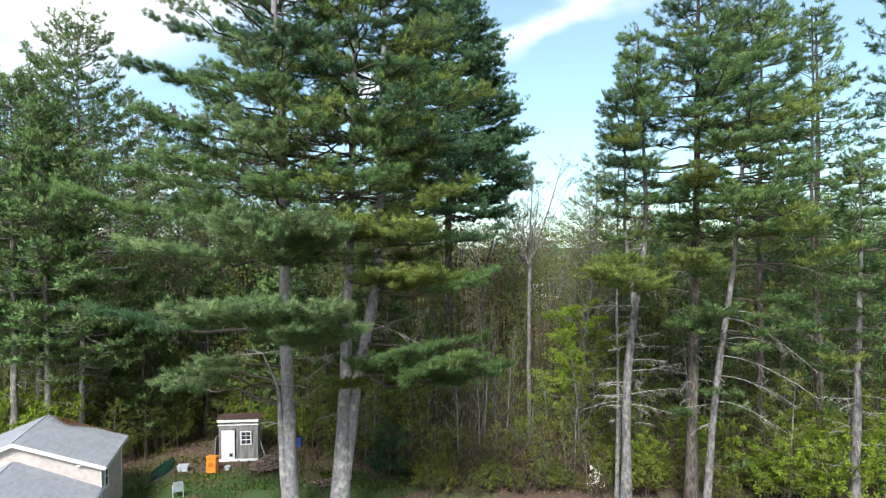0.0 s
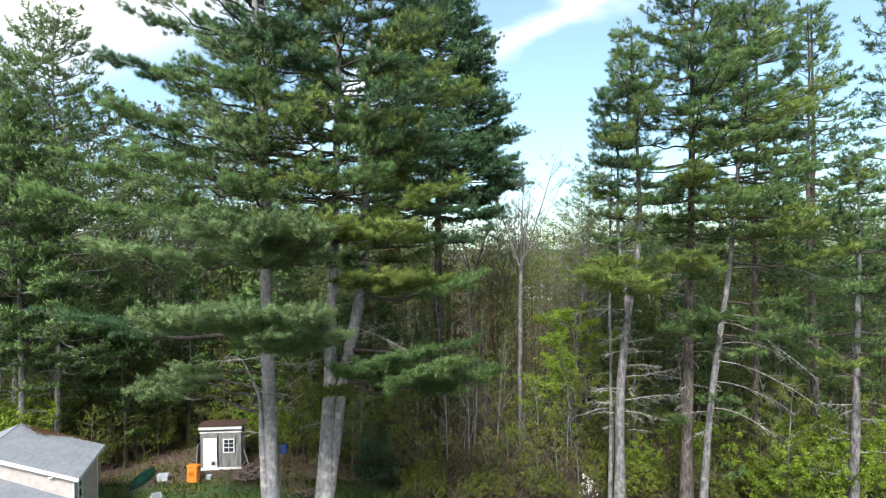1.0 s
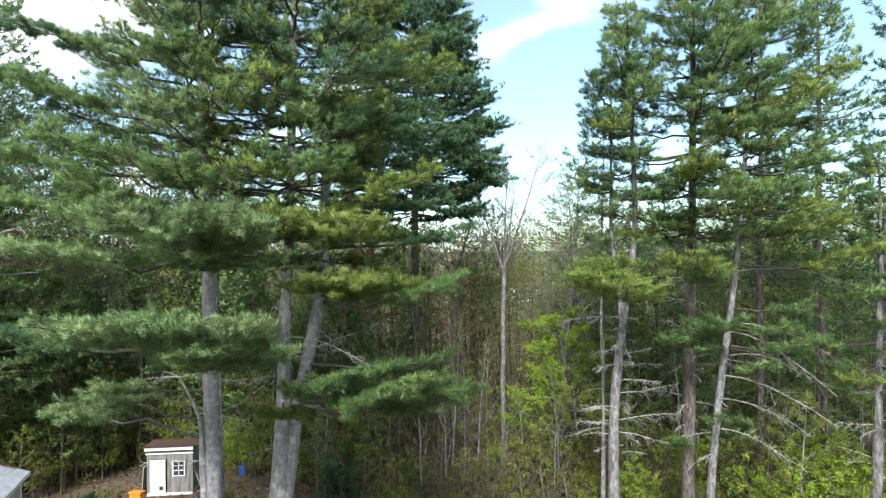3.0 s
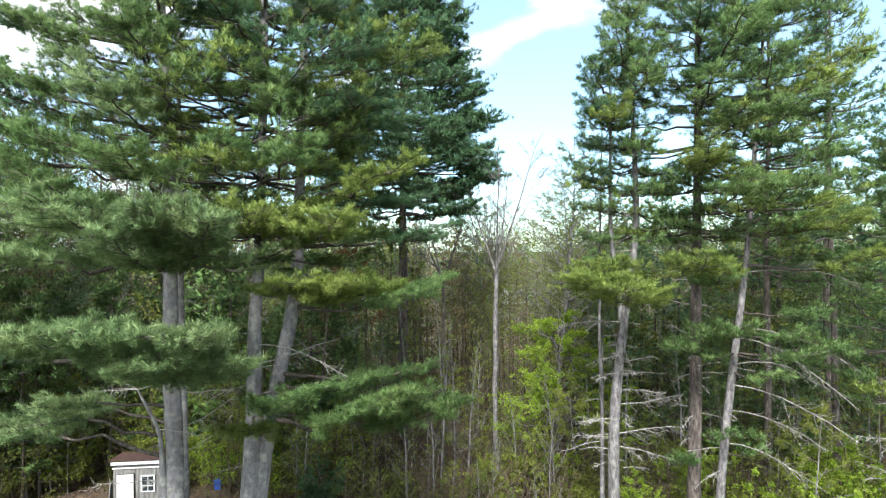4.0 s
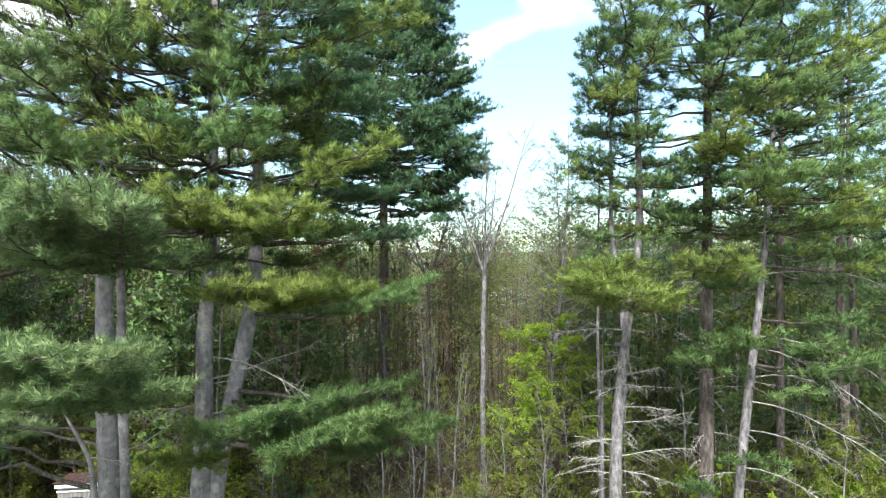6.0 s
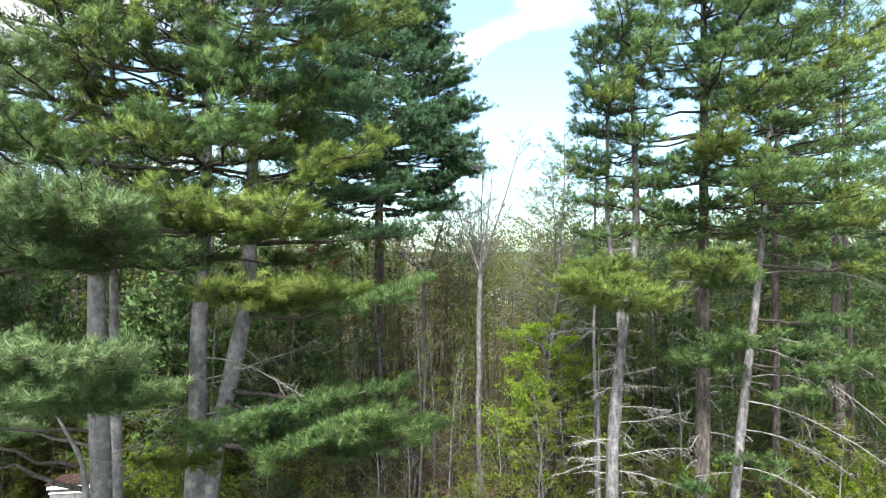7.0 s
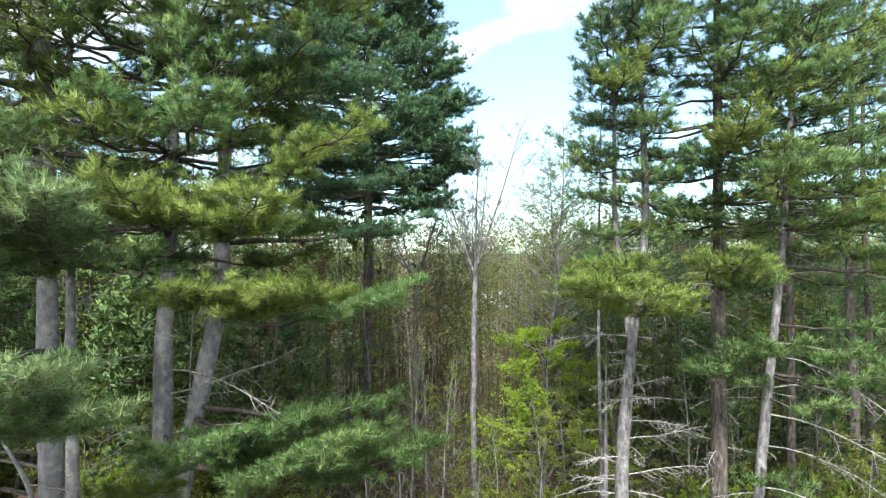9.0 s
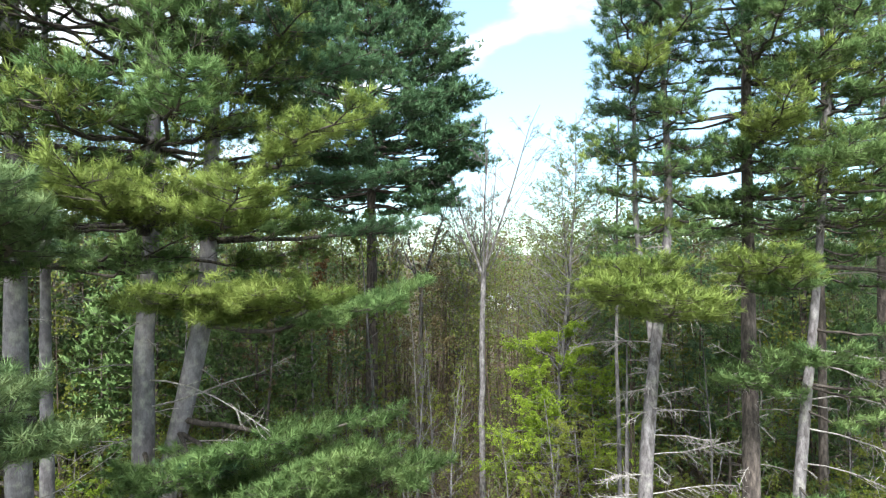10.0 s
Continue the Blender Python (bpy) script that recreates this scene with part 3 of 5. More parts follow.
# ---- the house with two shingled roofs ----
def box(bm, lo, hi, m=None):
    r = bmesh.ops.create_cube(bm, size=1.0)
    lo, hi = Vector(lo), Vector(hi)
    for v in r["verts"]:
        v.co = Vector([lo[i] + (v.co[i] + 0.5) * (hi[i] - lo[i]) for i in range(3)])
    if m is not None:
        bmesh.ops.transform(bm, matrix=m, verts=r["verts"])
    return r["verts"]


def box_part(name, lo, hi, mat, parent, label="", bevel=0.008, m=None):
    bm = bmesh.new()
    box(bm, lo, hi, m)
    if bevel:
        bmesh.ops.bevel(bm, geom=bm.edges[:], offset=bevel, segments=1, affect="EDGES")
    return part(name, bm, mat, parent, label)


def gable_wall(length, half, eave, ridge, t=0.14):
    """Closed walls of a gabled block: x across (ridge at 0), y along, with walls of thickness t."""
    bm = bmesh.new()
    for y0, y1 in ((0, t), (length - t, length)):
        pts = [(-half, 0), (half, 0), (half, eave), (0, ridge), (-half, eave)]
        a = [bm.verts.new((x, y0, z)) for x, z in pts]
        b = [bm.verts.new((x, y1, z)) for x, z in pts]
        bm.faces.new(a)
        bm.faces.new(b[::-1])
        for i in range(5):
            bm.faces.new((a[i], b[i], b[(i + 1) % 5], a[(i + 1) % 5]))
    box(bm, (half - t, t, 0), (half, length - t, eave))
    box(bm, (-half, t, 0), (-half + t, length - t, eave))
    bmesh.ops.recalc_face_normals(bm, faces=bm.faces)
    return bm


def shingle_slope(rng, half, length, eave, ridge, side, over=0.3):
    """One roof slope as overlapping rows of shingles on a deck."""
    b = Buf()
    slope = math.hypot(half, ridge - eave)
    tx, tz = side * half / slope, (eave - ridge) / slope
    nx, nz = side * (ridge - eave) / slope, half / slope
    total = slope + over
    rows = int(total / 0.15)
    lo, hi = -over, length + over

    def slab(s0, s1, y0, y1, h0, h1):
        v = []
        for s, h in ((s0, h0), (s1, h1)):
            for y in (y0, y1):
                for d in (h, h - 0.02):
                    v.append((tx * s + nx * d, y, ridge + tz * s + nz * d))
        f = [(0, 2, 6, 4), (1, 5, 7, 3), (0, 4, 5, 1), (2, 3, 7, 6), (0, 1, 3, 2), (4, 6, 7, 5)]
        b.add(v, quad=f)

    slab(0, total, lo, hi, 0.075, 0.075)
    for r in range(rows):
        y = lo
        while y < hi:
            y1 = y + rng.uniform(0.26, 0.38)
            slab(r * 0.15, r * 0.15 + 0.16, y, min(hi, y1), 0.091, 0.100 + rng.normal(0, 0.0008))
            y = y1
    return b


def gabled_block(thing, at, turn, length, half, eave, ridge, seed):
    rng = np.random.default_rng(seed)
    m = pose(*at, 0, 0, turn)

    def put(ob):
        ob.matrix_local = m
        return ob
    put(part("wall", gable_wall(length, half, eave, ridge), CREAM, thing, "cream painted walls"))
    for side in (1, -1):
        put(part("roof", shingle_slope(rng, half, length, eave, ridge, side), SHINGLE, thing, "grey asphalt shingle roof slope"))
        slope = math.hypot(half, ridge - eave)
        ang = math.degrees(math.atan2(ridge - eave, half))
        for y in (-0.34, length + 0.30):
            bm = bmesh.new()
            q = pose(0, y, ridge, 0, ang if side > 0 else 180 - ang, 0)
            box(bm, (-0.02, 0, -0.09), (slope + 0.3, 0.035, 0.08), q) if side > 0 else box(bm, (-0.02, 0, -0.08), (slope + 0.3, 0.035, 0.09), q)
            put(part("rake_board", bm, WHITE, thing, "white painted rake board"))
        xe = side * (half + 0.3 * half / slope)
        ze = eave - 0.3 * (ridge - eave) / slope
        put(box_part("fascia", (min(xe, xe + side * 0.03), -0.3, ze - 0.08), (max(xe, xe + side * 0.03), length + 0.3, ze + 0.07), WHITE, thing, "white fascia board"))
    return m


def house():
    thing = tagged(new("house"), "cream house with weathered grey shingle roofs and white trim", "house")
    turn = 16.7
    m = gabled_block(thing, (-21.14, 29.79, 0), turn, 4.75, 3.8, 3.42, 4.9, 3)
    gabled_block(thing, (-18.30, 20.30, 0), turn, 9.87, 3.62, 2.28, 3.93, 4)
    w = part("window", Buf(), WHITE, thing, "tall narrow window with white frame")
    w.matrix_local = m
    for nm, lo, hi, mat in (("window_frame", (3.79, 0.72, 1.9), (3.84, 0.8, 3.1), WHITE), ("window_frame", (3.79, 1.37, 1.9), (3.84, 1.45, 3.1), WHITE),
                            ("window_frame", (3.79, 0.8, 3.02), (3.84, 1.37, 3.1), WHITE), ("window_sill", (3.79, 0.8, 1.9), (3.87, 1.37, 1.97), WHITE),
                            ("window_frame", (3.792, 0.8, 2.47), (3.835, 1.37, 2.52), WHITE), ("pane", (3.795, 0.8, 1.97), (3.815, 1.37, 2.47), GLASS), ("pane", (3.795, 0.8, 2.52), (3.815, 1.37, 3.02), GLASS)):
        box_part(nm, lo, hi, mat, w, bevel=0)
    # floodlight under the front rake and corner trim
    fl = box_part("eave_light", (2.75, -0.2, 3.5), (2.98, -0.002, 3.6), WHITE, thing, "small white floodlight under the rake")
    fl.matrix_local = m
    for y in (0.0, 4.65):
        box_part("corner_board", (3.76, y - 0.012, 0), (3.82, y + 0.1, 3.3), WHITE, thing, m=None).matrix_local = m
    # drifted leaves and needles on the back edge of the roof
    rng = np.random.default_rng(8)
    b = Buf()
    n = 900
    x = np.clip(np.where(rng.random(n) < 0.7, rng.normal(1.2, 0.4, n), rng.uniform(0.6, 3.6, n)), 0.1, 3.8)
    y = 5.0 - np.abs(rng.normal(0, 0.42, n)) * np.exp(-((x - 1.2) / 1.0) ** 2) - np.abs(rng.normal(0, 0.08, n))
    z = 4.9 - x * (1.48 / 3.8) + 0.13 + rng.uniform(0, 0.06, n)
    leaves(b, rng, np.stack([x, y, z], 1), 0.08, 0.75)
    drift = tagged(new("leaf_drift", b.mesh("leaf_drift", LEAF_RUST)), "rust-brown fallen leaves and needles drifted on the shingles", "fallen leaves", kind="stuff")
    drift.matrix_world = m


house()


# ---- the shed and the things beside it ----
def shed():
    thing = tagged(new("shed"), "small weathered grey board shed with rusty roof and white door", "shed")
    thing.matrix_world = pose(-15.2, 41.0, 0.0, 0, 0, 4)
    W, D = 2.5, 1.35
    n = 16
    for i in range(n):                       # front boards, around door and window
        x0, x1 = i * W / n + 0.004, (i + 1) * W / n - 0.004
        xm = (x0 + x1) / 2
        spans = [(0.16, 2.62)]
        if 0.1 < xm < 1.02:
            spans = [(2.14, 2.62)]
        elif 1.35 < xm < 2.15:
            spans = [(0.16, 1.12), (2.0, 2.62)]
        for z0, z1 in spans:
            box_part("board", (x0, 0, z0), (x1, 0.025 + 0.004 * (i % 3), z1), GREYWOOD, thing, bevel=0)
    for x in (0.0, W - 0.03):
        for i in range(12):
            y0 = 0.04 + i * (D - 0.08) / 12
            box_part("board", (x, y0 + 0.004, 0.1), (x + 0.03, y0 + (D - 0.08) / 12 - 0.004, 2.68 - 0.02 * i), GREYWOOD, thing, bevel=0)
    box_part("back_wall", (0, D - 0.03, 0.1), (W, D, 2.45), GREYWOOD, thing, bevel=0)
    box_part("floor_sill", (-0.04, -0.06, 0.0), (W + 0.04, D, 0.15), WHITE, thing, "white painted sill board")
    for x in (-0.05, W - 0.05):
        box_part("corner_post", (x, -0.03, 0.15), (x + 0.1, 0.06, 2.8), GREYWOOD, thing, "pale weathered corner post")
    door = box_part("door", (0.12, -0.035, 0.17), (1.0, 0.005, 2.1), WHITE, thing, "plain white door with a pet flap")
    box_part("pet_flap", (0.62, -0.05, 0.3), (0.9, -0.036, 0.58), GREYBOX, door, "small grey pet flap")
    box_part("pet_flap_panel", (0.67, -0.056, 0.34), (0.85, -0.0505, 0.53), GLASS, door, "dark pet flap panel", bevel=0)
    box_part("door_knob", (0.9, -0.1, 1.08), (0.95, -0.036, 1.14), GREYBOX, door, bevel=0.015)
    win = box_part("window", (1.38, -0.05, 1.1), (2.12, 0.02, 1.16), WHITE, thing, "white framed sash window with dark panes")
    for nm, lo, hi in (("window_frame", (1.38, -0.05, 1.16), (1.45, 0.02, 2.02)), ("window_frame", (2.05, -0.05, 1.16), (2.12, 0.02, 2.02)), ("window_frame", (1.45, -0.05, 1.95), (2.05, 0.02, 2.02)),
                       ("window_frame", (1.45, -0.045, 1.42), (2.05, 0.015, 1.47)), ("muntin", (1.735, -0.03, 1.16), (1.765, 0.01, 1.42)), ("muntin", (1.735, -0.03, 1.47), (1.765, 0.01, 1.95)), ("muntin", (1.45, -0.03, 1.70), (2.05, 0.01, 1.725))):
        box_part(nm, lo, hi, WHITE, win, bevel=0)
    for x0, x1 in ((1.45, 1.735), (1.765, 2.05)):
        for z0, z1 in ((1.16, 1.42), (1.47, 1.70), (1.725, 1.95)):
            box_part("pane", (x0, -0.012, z0), (x1, 0.0, z1), GLASS, win, bevel=0)
    box_part("header_board", (-0.1, -0.07, 2.42), (W + 0.1, -0.03, 2.5), WHITE, thing, "white painted trim board")
    box_part("header_board", (-0.12, -0.2, 2.68), (W + 0.12, -0.15, 2.86), WHITE, thing, "white painted front fascia")
    sheet = Buf()
    xs = np.linspace(-0.2, W + 0.2, 57)
    zs = 0.018 * np.sin(np.arange(57) * math.pi / 2)
    v = [(x, y, z + h) for y in (-0.3, D + 0.25) for h in (0.0, 0.012) for x, z in zip(xs, zs)]
    q = []
    for i in range(56):
        q += [(57 + i, 58 + i, 172 + i, 171 + i), (i, 114 + i, 115 + i, i + 1), (i, i + 1, 58 + i, 57 + i), (114 + i, 171 + i, 172 + i, 115 + i)]
    sheet.add(v, quad=q)
    roof = part("roof", sheet, RUST, thing, "rusty red-brown sheet roof")
    roof.matrix_local = pose(0, 0, 2.92, -4, 0, 0)
    box_part("prop_board", (0, 0, 0), (0.09, 0.03, 1.75), GREYWOOD, thing, "grey board leaning against the shed").matrix_local = pose(2.95, 0.3, 0, 0, -18, 0)
    box_part("side_panel", (-0.42, 0.1, 0), (-0.36, 1.1, 1.6), GREYWOOD, thing, "grey board standing beside the shed").matrix_local = pose(0, 0, 0, 0, 4, 0)


shed()


def firewood_pile():
    rng = np.random.default_rng(21)
    thing = tagged(new("firewood_pile"), "heap of split firewood beside the shed", "firewood")
    base = Vector((-11.6, 39.6, gz(-11.6, 39.6)))
    thing.location = base
    b = Buf()
    tube(b, [(-0.24, 0, 0), (-0.23, 0, 0), (0.23, 0, 0), (0.24, 0, 0)], [0.01, 0.075, 0.08, 0.01], 5)
    me = b.mesh("log", LOGWOOD)
    for i in range(240):
        r, th = 1.15 * math.sqrt(rng.random()), rng.uniform(0, 6.28)
        h = 0.85 * (1 - r / 1.4) * rng.random() ** 0.5
        ob = part("log", me, None, thing)
        ob.matrix_local = pose(r * math.cos(th), r * math.sin(th) * 0.8, 0.06 + h, rng.uniform(0, 90), rng.uniform(-30, 30), rng.uniform(0, 180)) @ Matrix.Scale(rng.uniform(0.4, 0.75), 4)
    thing2 = tagged(new("firewood_pile"), "low scattered heap of split logs on brown ground", "firewood")
    thing2.location = (-7.3, 36.9, gz(-7.3, 36.9))
    for i in range(60):
        ob = part("log", me, None, thing2)
        x, y = rng.normal(0, 0.75), rng.normal(0, 0.45)
        ob.matrix_local = pose(x * 0.7, y * 0.7, 0.05 + 0.25 * math.exp(-x * x - y * y) * rng.random(), rng.uniform(0, 90), rng.uniform(-15, 15), rng.uniform(0, 180)) @ Matrix.Scale(rng.uniform(0.45, 0.7), 4)


firewood_pile()


def canoe():
    thing = tagged(new("canoe"), "dark green canoe lying upside down on the ground", "canoe")
    x, y = -18.2, 39.2
    thing.matrix_world = pose(x, y, gz(x, y) + 0.0, 0, 0, 92)
    b = Buf()
    ns, nr = 17, 11
    for off in (0.0, -0.02):
        v = []
        for i in range(ns):
            s = -1 + 2 * i / (ns - 1)
            half = 0.44 * (1 - abs(s) ** 2.4) + 0.012
            for j in range(nr):
                a = math.pi * j / (nr - 1)
                v.append((s * 1.75, -(half + off) * math.cos(a) * (1 if abs(math.cos(a)) > 0.99 else 1.0), 0.0 + (0.46 + off + 0.10 * s ** 4 * 0) * math.sin(a) ** 0.7 * (1 - 0.25 * abs(s) ** 3)))
        q = [(i * nr + j, i * nr + j + 1, (i + 1) * nr + j + 1, (i + 1) * nr + j) for i in range(ns - 1) for j in range(nr - 1)]
        b.add(v, quad=q)
    part("hull", b, GREEN_HULL, thing, smooth=True)
    for side in (1, -1):
        g = Buf()
        s = np.linspace(-1, 1, 17)
        tube(g, np.stack([s * 1.75, side * (0.45 * (1 - np.abs(s) ** 2.4) + 0.02), np.full(17, 0.03)], 1), np.full(17, 0.022), 5)
        part("gunwale", g, GREYWOOD, thing)
    k = Buf()
    s = np.linspace(-1, 1, 9)
    tube(k, np.stack([s * 1.6, s * 0, 0.46 * (1 - 0.25 * np.abs(s) ** 3)], 1), np.full(9, 0.018), 4)
    part("keel", k, GREEN_HULL, thing)


canoe()


def plastic_bin(x, y):
    thing = tagged(new("plastic_container"), "orange plastic container standing on the grass", "container")
    thing.matrix_world = pose(x, y, gz(x, y), -4, 0, -12)
    box_part("body", (-0.34, -0.22, 0), (0.34, 0.22, 1.02), ORANGE, thing, bevel=0.04)
    box_part("rim", (-0.37, -0.25, 0.93), (0.37, 0.25, 1.06), ORANGE, thing, bevel=0.03)
    # darker panel, standing slightly proud of the body's front
    box_part("dark_panel", (-0.2, -0.232, 0.42), (0.2, -0.216, 0.66), ORANGE_DARK, thing, "darker orange panel on the front", bevel=0)
    for z in (0.2, 0.3, 0.78):
        box_part("rib", (-0.3, -0.238, z), (0.3, -0.21, z + 0.035), ORANGE, thing, bevel=0.01)


plastic_bin(-14.95, 39.0)


def tub(x, y, sx, sy, h, mat, name, label, cat, turn=0):
    thing = tagged(new(name), label, cat)
    thing.matrix_world = pose(x, y, gz(x, y), 0, 0, turn)
    bm = bmesh.new()
    vs = box(bm, (-sx, -sy, 0), (sx, sy, h))
    for v in vs:
        if v.co.z < 0.01:
            v.co.x *= 0.85
            v.co.y *= 0.85
    bmesh.ops.bevel(bm, geom=bm.edges[:], offset=0.03, segments=2, affect="EDGES")
    part("body", bm, mat, thing)
    box_part("rim", (-sx - 0.02, -sy - 0.02, h - 0.07), (sx + 0.02, sy + 0.02, h - 0.03), mat, thing, bevel=0.01)


tub(-16.95, 39.3, 0.33, 0.25, 0.42, GREYBOX, "storage_tub", "pale grey plastic tub on the ground", "tub", 10)
tub(-14.1, 39.4, 0.16, 0.14, 0.3, GREYBOX, "bucket", "small grey bucket by the shed", "bucket")
tub(-10.6, 44.1, 0.22, 0.22, 0.6, BLUE, "barrel", "blue plastic barrel behind the pine", "barrel")


def garden_chair(x, y):
    thing = tagged(new("garden_chair"), "pale grey plastic garden chair on the lawn", "chair")
    thing.matrix_world = pose(x, y, gz(x, y) + 0.02, 0, 0, 205)
    box_part("seat", (-0.26, -0.26, 0.36), (0.26, 0.24, 0.4), GREYBOX, thing)
    for i in range(5):
        box_part("slat", (-0.25 + i * 0.104, 0, 0), (-0.16 + i * 0.104, 0.025, 0.72), GREYBOX, thing).matrix_local = pose(0, 0.23, 0.36, -20, 0, 0)
    for sx in (-0.3, 0.25):
        box_part("armrest", (sx, -0.3, 0.58), (sx + 0.06, 0.3, 0.61), GREYBOX, thing)
        for sy in (-0.26, 0.24):
            box_part("leg", (sx, sy, 0), (sx + 0.045, sy + 0.045, 0.58), GREYBOX, thing)


garden_chair(-15.5, 35.2)


# ---- the far building behind the wood ----
def far_building():
    thing = tagged(new("far_building"), "white building with a pale grey roof far behind trees", "house")
    x, y = 26.5, 150.0
    thing.matrix_world = pose(x, y, gz(x, y), 0, 0, 8)
    box_part("wall", (-4, 0, 0), (3, 4, 2.5), WHITE, thing, bevel=0)
    for side in (0, 1):
        bm = bmesh.new()
        box(bm, (-4.3, -0.4, 0), (3.3, 2.5, 0.12), pose(0, 0, 2.4, 35, 0, 0) if side == 0 else pose(-1, 4, 2.4, 35, 0, 180))
        part("roof", bm, GREYBOX, thing, "pale grey roof")
    for i in range(3):
        w = box_part("window", (-3.4 + i * 2.3, -0.03, 1.0), (-2.4 + i * 2.3, 0.02, 2.0), WHITE, thing, "dark window", bevel=0)
        box_part("pane", (-3.32 + i * 2.3, -0.05, 1.08), (-2.48 + i * 2.3, -0.034, 1.92), GLASS, w, bevel=0)


far_building()


# ---- the tall pines ----
PADS_A1 = [
    ((-10.38, 22.99, 11.7), 1.5, 0.2, PINE_PALE),
    ((-6.65, 21.65, 11.92), 1.6, 0.2, PINE_PALE),
    ((-8.08, 21.45, 11.96), 1.3, 0.1, PINE_PALE),
    ((-9.74, 23.52, 11.48), 1.3, 0.1, PINE_PALE),
    ((-7.92, 23.97, 11.94), 1.4, 0.1, PINE_PALE),
    ((-12.45, 24.17, 14.4), 1.5, 0.3, PINE_PALE),
    ((-7.98, 22.36, 15.18), 1.6, 0.3, PINE_PALE),
    ((-4.58, 23.61, 14.87), 1.3, 0.2, PINE_PALE),
]
PADS_A2 = [
    ((-17.06, 25.9, 16.72), 1.2, 0.3, PINE),
    ((-9.75, 23.93, 16.37), 1.3, 0.2, PINE),
    ((-6.72, 23.85, 17.01), 1.4, 0.2, PINE),
    ((-15.19, 26.24, 18.08), 1.2, 0.3, PINE),
    ((-11.33, 25.23, 18.02), 1.4, 0.2, PINE),
    ((-14.83, 28.17, 22.85), 1.2, 0.4, PINE_BLUE),
    ((-14.07, 29.36, 25.45), 1.0, 0.5, PINE_BLUE),
    ((-11.25, 26.81, 21.61), 1.2, 0.3, PINE),
    ((-7.34, 25.35, 21.18), 1.3, 0.1, PINE),
    ((-13.1, 26.48, 20.18), 1.2, 0.3, PINE),
]
PADS_A3 = [
    ((-17.69, 28.59, 11.24), 1.2, 0.2, PINE_BLUE),
    ((-8.77, 26.14, 22.98), 1.3, 0, PINE_PALE),
    ((-9.71, 25.99, 20.05), 1.3, 0.2, PINE_PALE),
    ((-6.8, 26.07, 23.55), 1.2, 0, PINE_BLUE),
    ((-7.99, 25.11, 19.03), 1.3, 0.2, PINE_PALE),
    ((-5.66, 23.06, 15.19), 1.2, 0.2, PINE_PALE),
    ((-6.18, 22.8, 11.5), 1.4, 0.2, PINE_PALE),
    ((-4.74, 22.0, 11.78), 1.4, 0.2, PINE_PALE),
    ((-3.98, 22.2, 11.61), 1.3, 0.2, PINE_PALE),
    ((-3.45, 23.2, 10.87), 1.1, 0.2, PINE_PALE),
    ((-5.85, 22.8, 11.0), 1.4, 0.2, PINE_PALE),
]
PADS_A4 = [
    ((-4.62, 22.6, 11.05), 1.3, 0.2, PINE_PALE),
    ((-5.55, 23.2, 14.96), 1.2, 0.2, PINE_PALE),
    ((-4.53, 22.8, 15.08), 1.2, 0.2, PINE_PALE),
    ((-3.85, 22.8, 14.63), 1.1, 0.2, PINE_PALE),
    ((-6.66, 23.4, 14.3), 1.3, 0.2, PINE_PALE),
]
PADS_A5 = [
    ((-14.4, 30.6, 7.3), 1.1, -0.4, PINE_PALE),
    ((-12.9, 28.8, 7.9), 1.1, -0.4, PINE_PALE),
    ((-13.6, 32.0, 7.6), 1.1, -0.4, PINE_PALE),
    ((-11.6, 28.0, 8.8), 1.0, -0.3, PINE_PALE),
]
PADS_A = PADS_A1 + PADS_A2 + PADS_A3 + PADS_A4 + PADS_A5
PADS_B1 = [
    ((2.82, 33.44, 12.75), 1.2, 0.2, PINE),
    ((-2.36, 26.85, 13.1), 1.3, 0.2, PINE_YELLOW_LIT),
    ((-0.63, 27.85, 13.12), 1.3, 0.2, PINE_YELLOW_LIT),
    ((-3.66, 24.77, 15.24), 1.2, 0.1, PINE_YELLOW_LIT),
    ((-0.92, 25.59, 15.12), 1.2, 0.2, PINE_YELLOW_LIT),
    ((1.17, 26.88, 16.9), 1.1, 0.2, PINE_YELLOW_LIT),
    ((-2.0, 26.01, 17.44), 1.2, 0.1, PINE),
    ((-2.96, 27.1, 19.22), 1.1, -0.1, PINE),
    ((3.12, 29.46, 8.22), 1.3, 0.4, PINE),
    ((0.88, 27.87, 8.83), 1.4, 0.4, PINE),
    ((-2.22, 27.84, 9.11), 1.2, 0.3, PINE_BLUE),
    ((-4.57, 29.56, 7.44), 0.6, -0.3, PINE),
]
PADS_B2 = [
    ((-4.72, 26.31, 17.5), 1.2, 0.2, PINE),
    ((3.06, 34.16, 15.04), 1.2, 0.2, PINE_BLUE),
    ((0.2, 27.58, 19.41), 1.2, 0, PINE_BLUE),
    ((-5.96, 26.5, 20.0), 1.2, 0, PINE),
    ((-5.49, 26.7, 22.51), 1.2, 0, PINE_BLUE),
    ((-3.28, 27.01, 24.09), 1.3, -0.1, PINE_BLUE),
    ((-1.55, 27.22, 22.39), 1.3, 0, PINE_BLUE),
    ((-2.02, 26.48, 20.2), 1.2, 0, PINE),
    ((-0.04, 29.29, 21.91), 1.2, 0.1, PINE_BLUE),
    ((1.07, 30.63, 19.25), 1.2, 0.2, PINE_BLUE),
    ((-0.56, 28.97, 24.52), 1.2, 0, PINE_BLUE),
    ((-0.11, 30.16, 14.84), 1.2, 0.2, PINE),
]
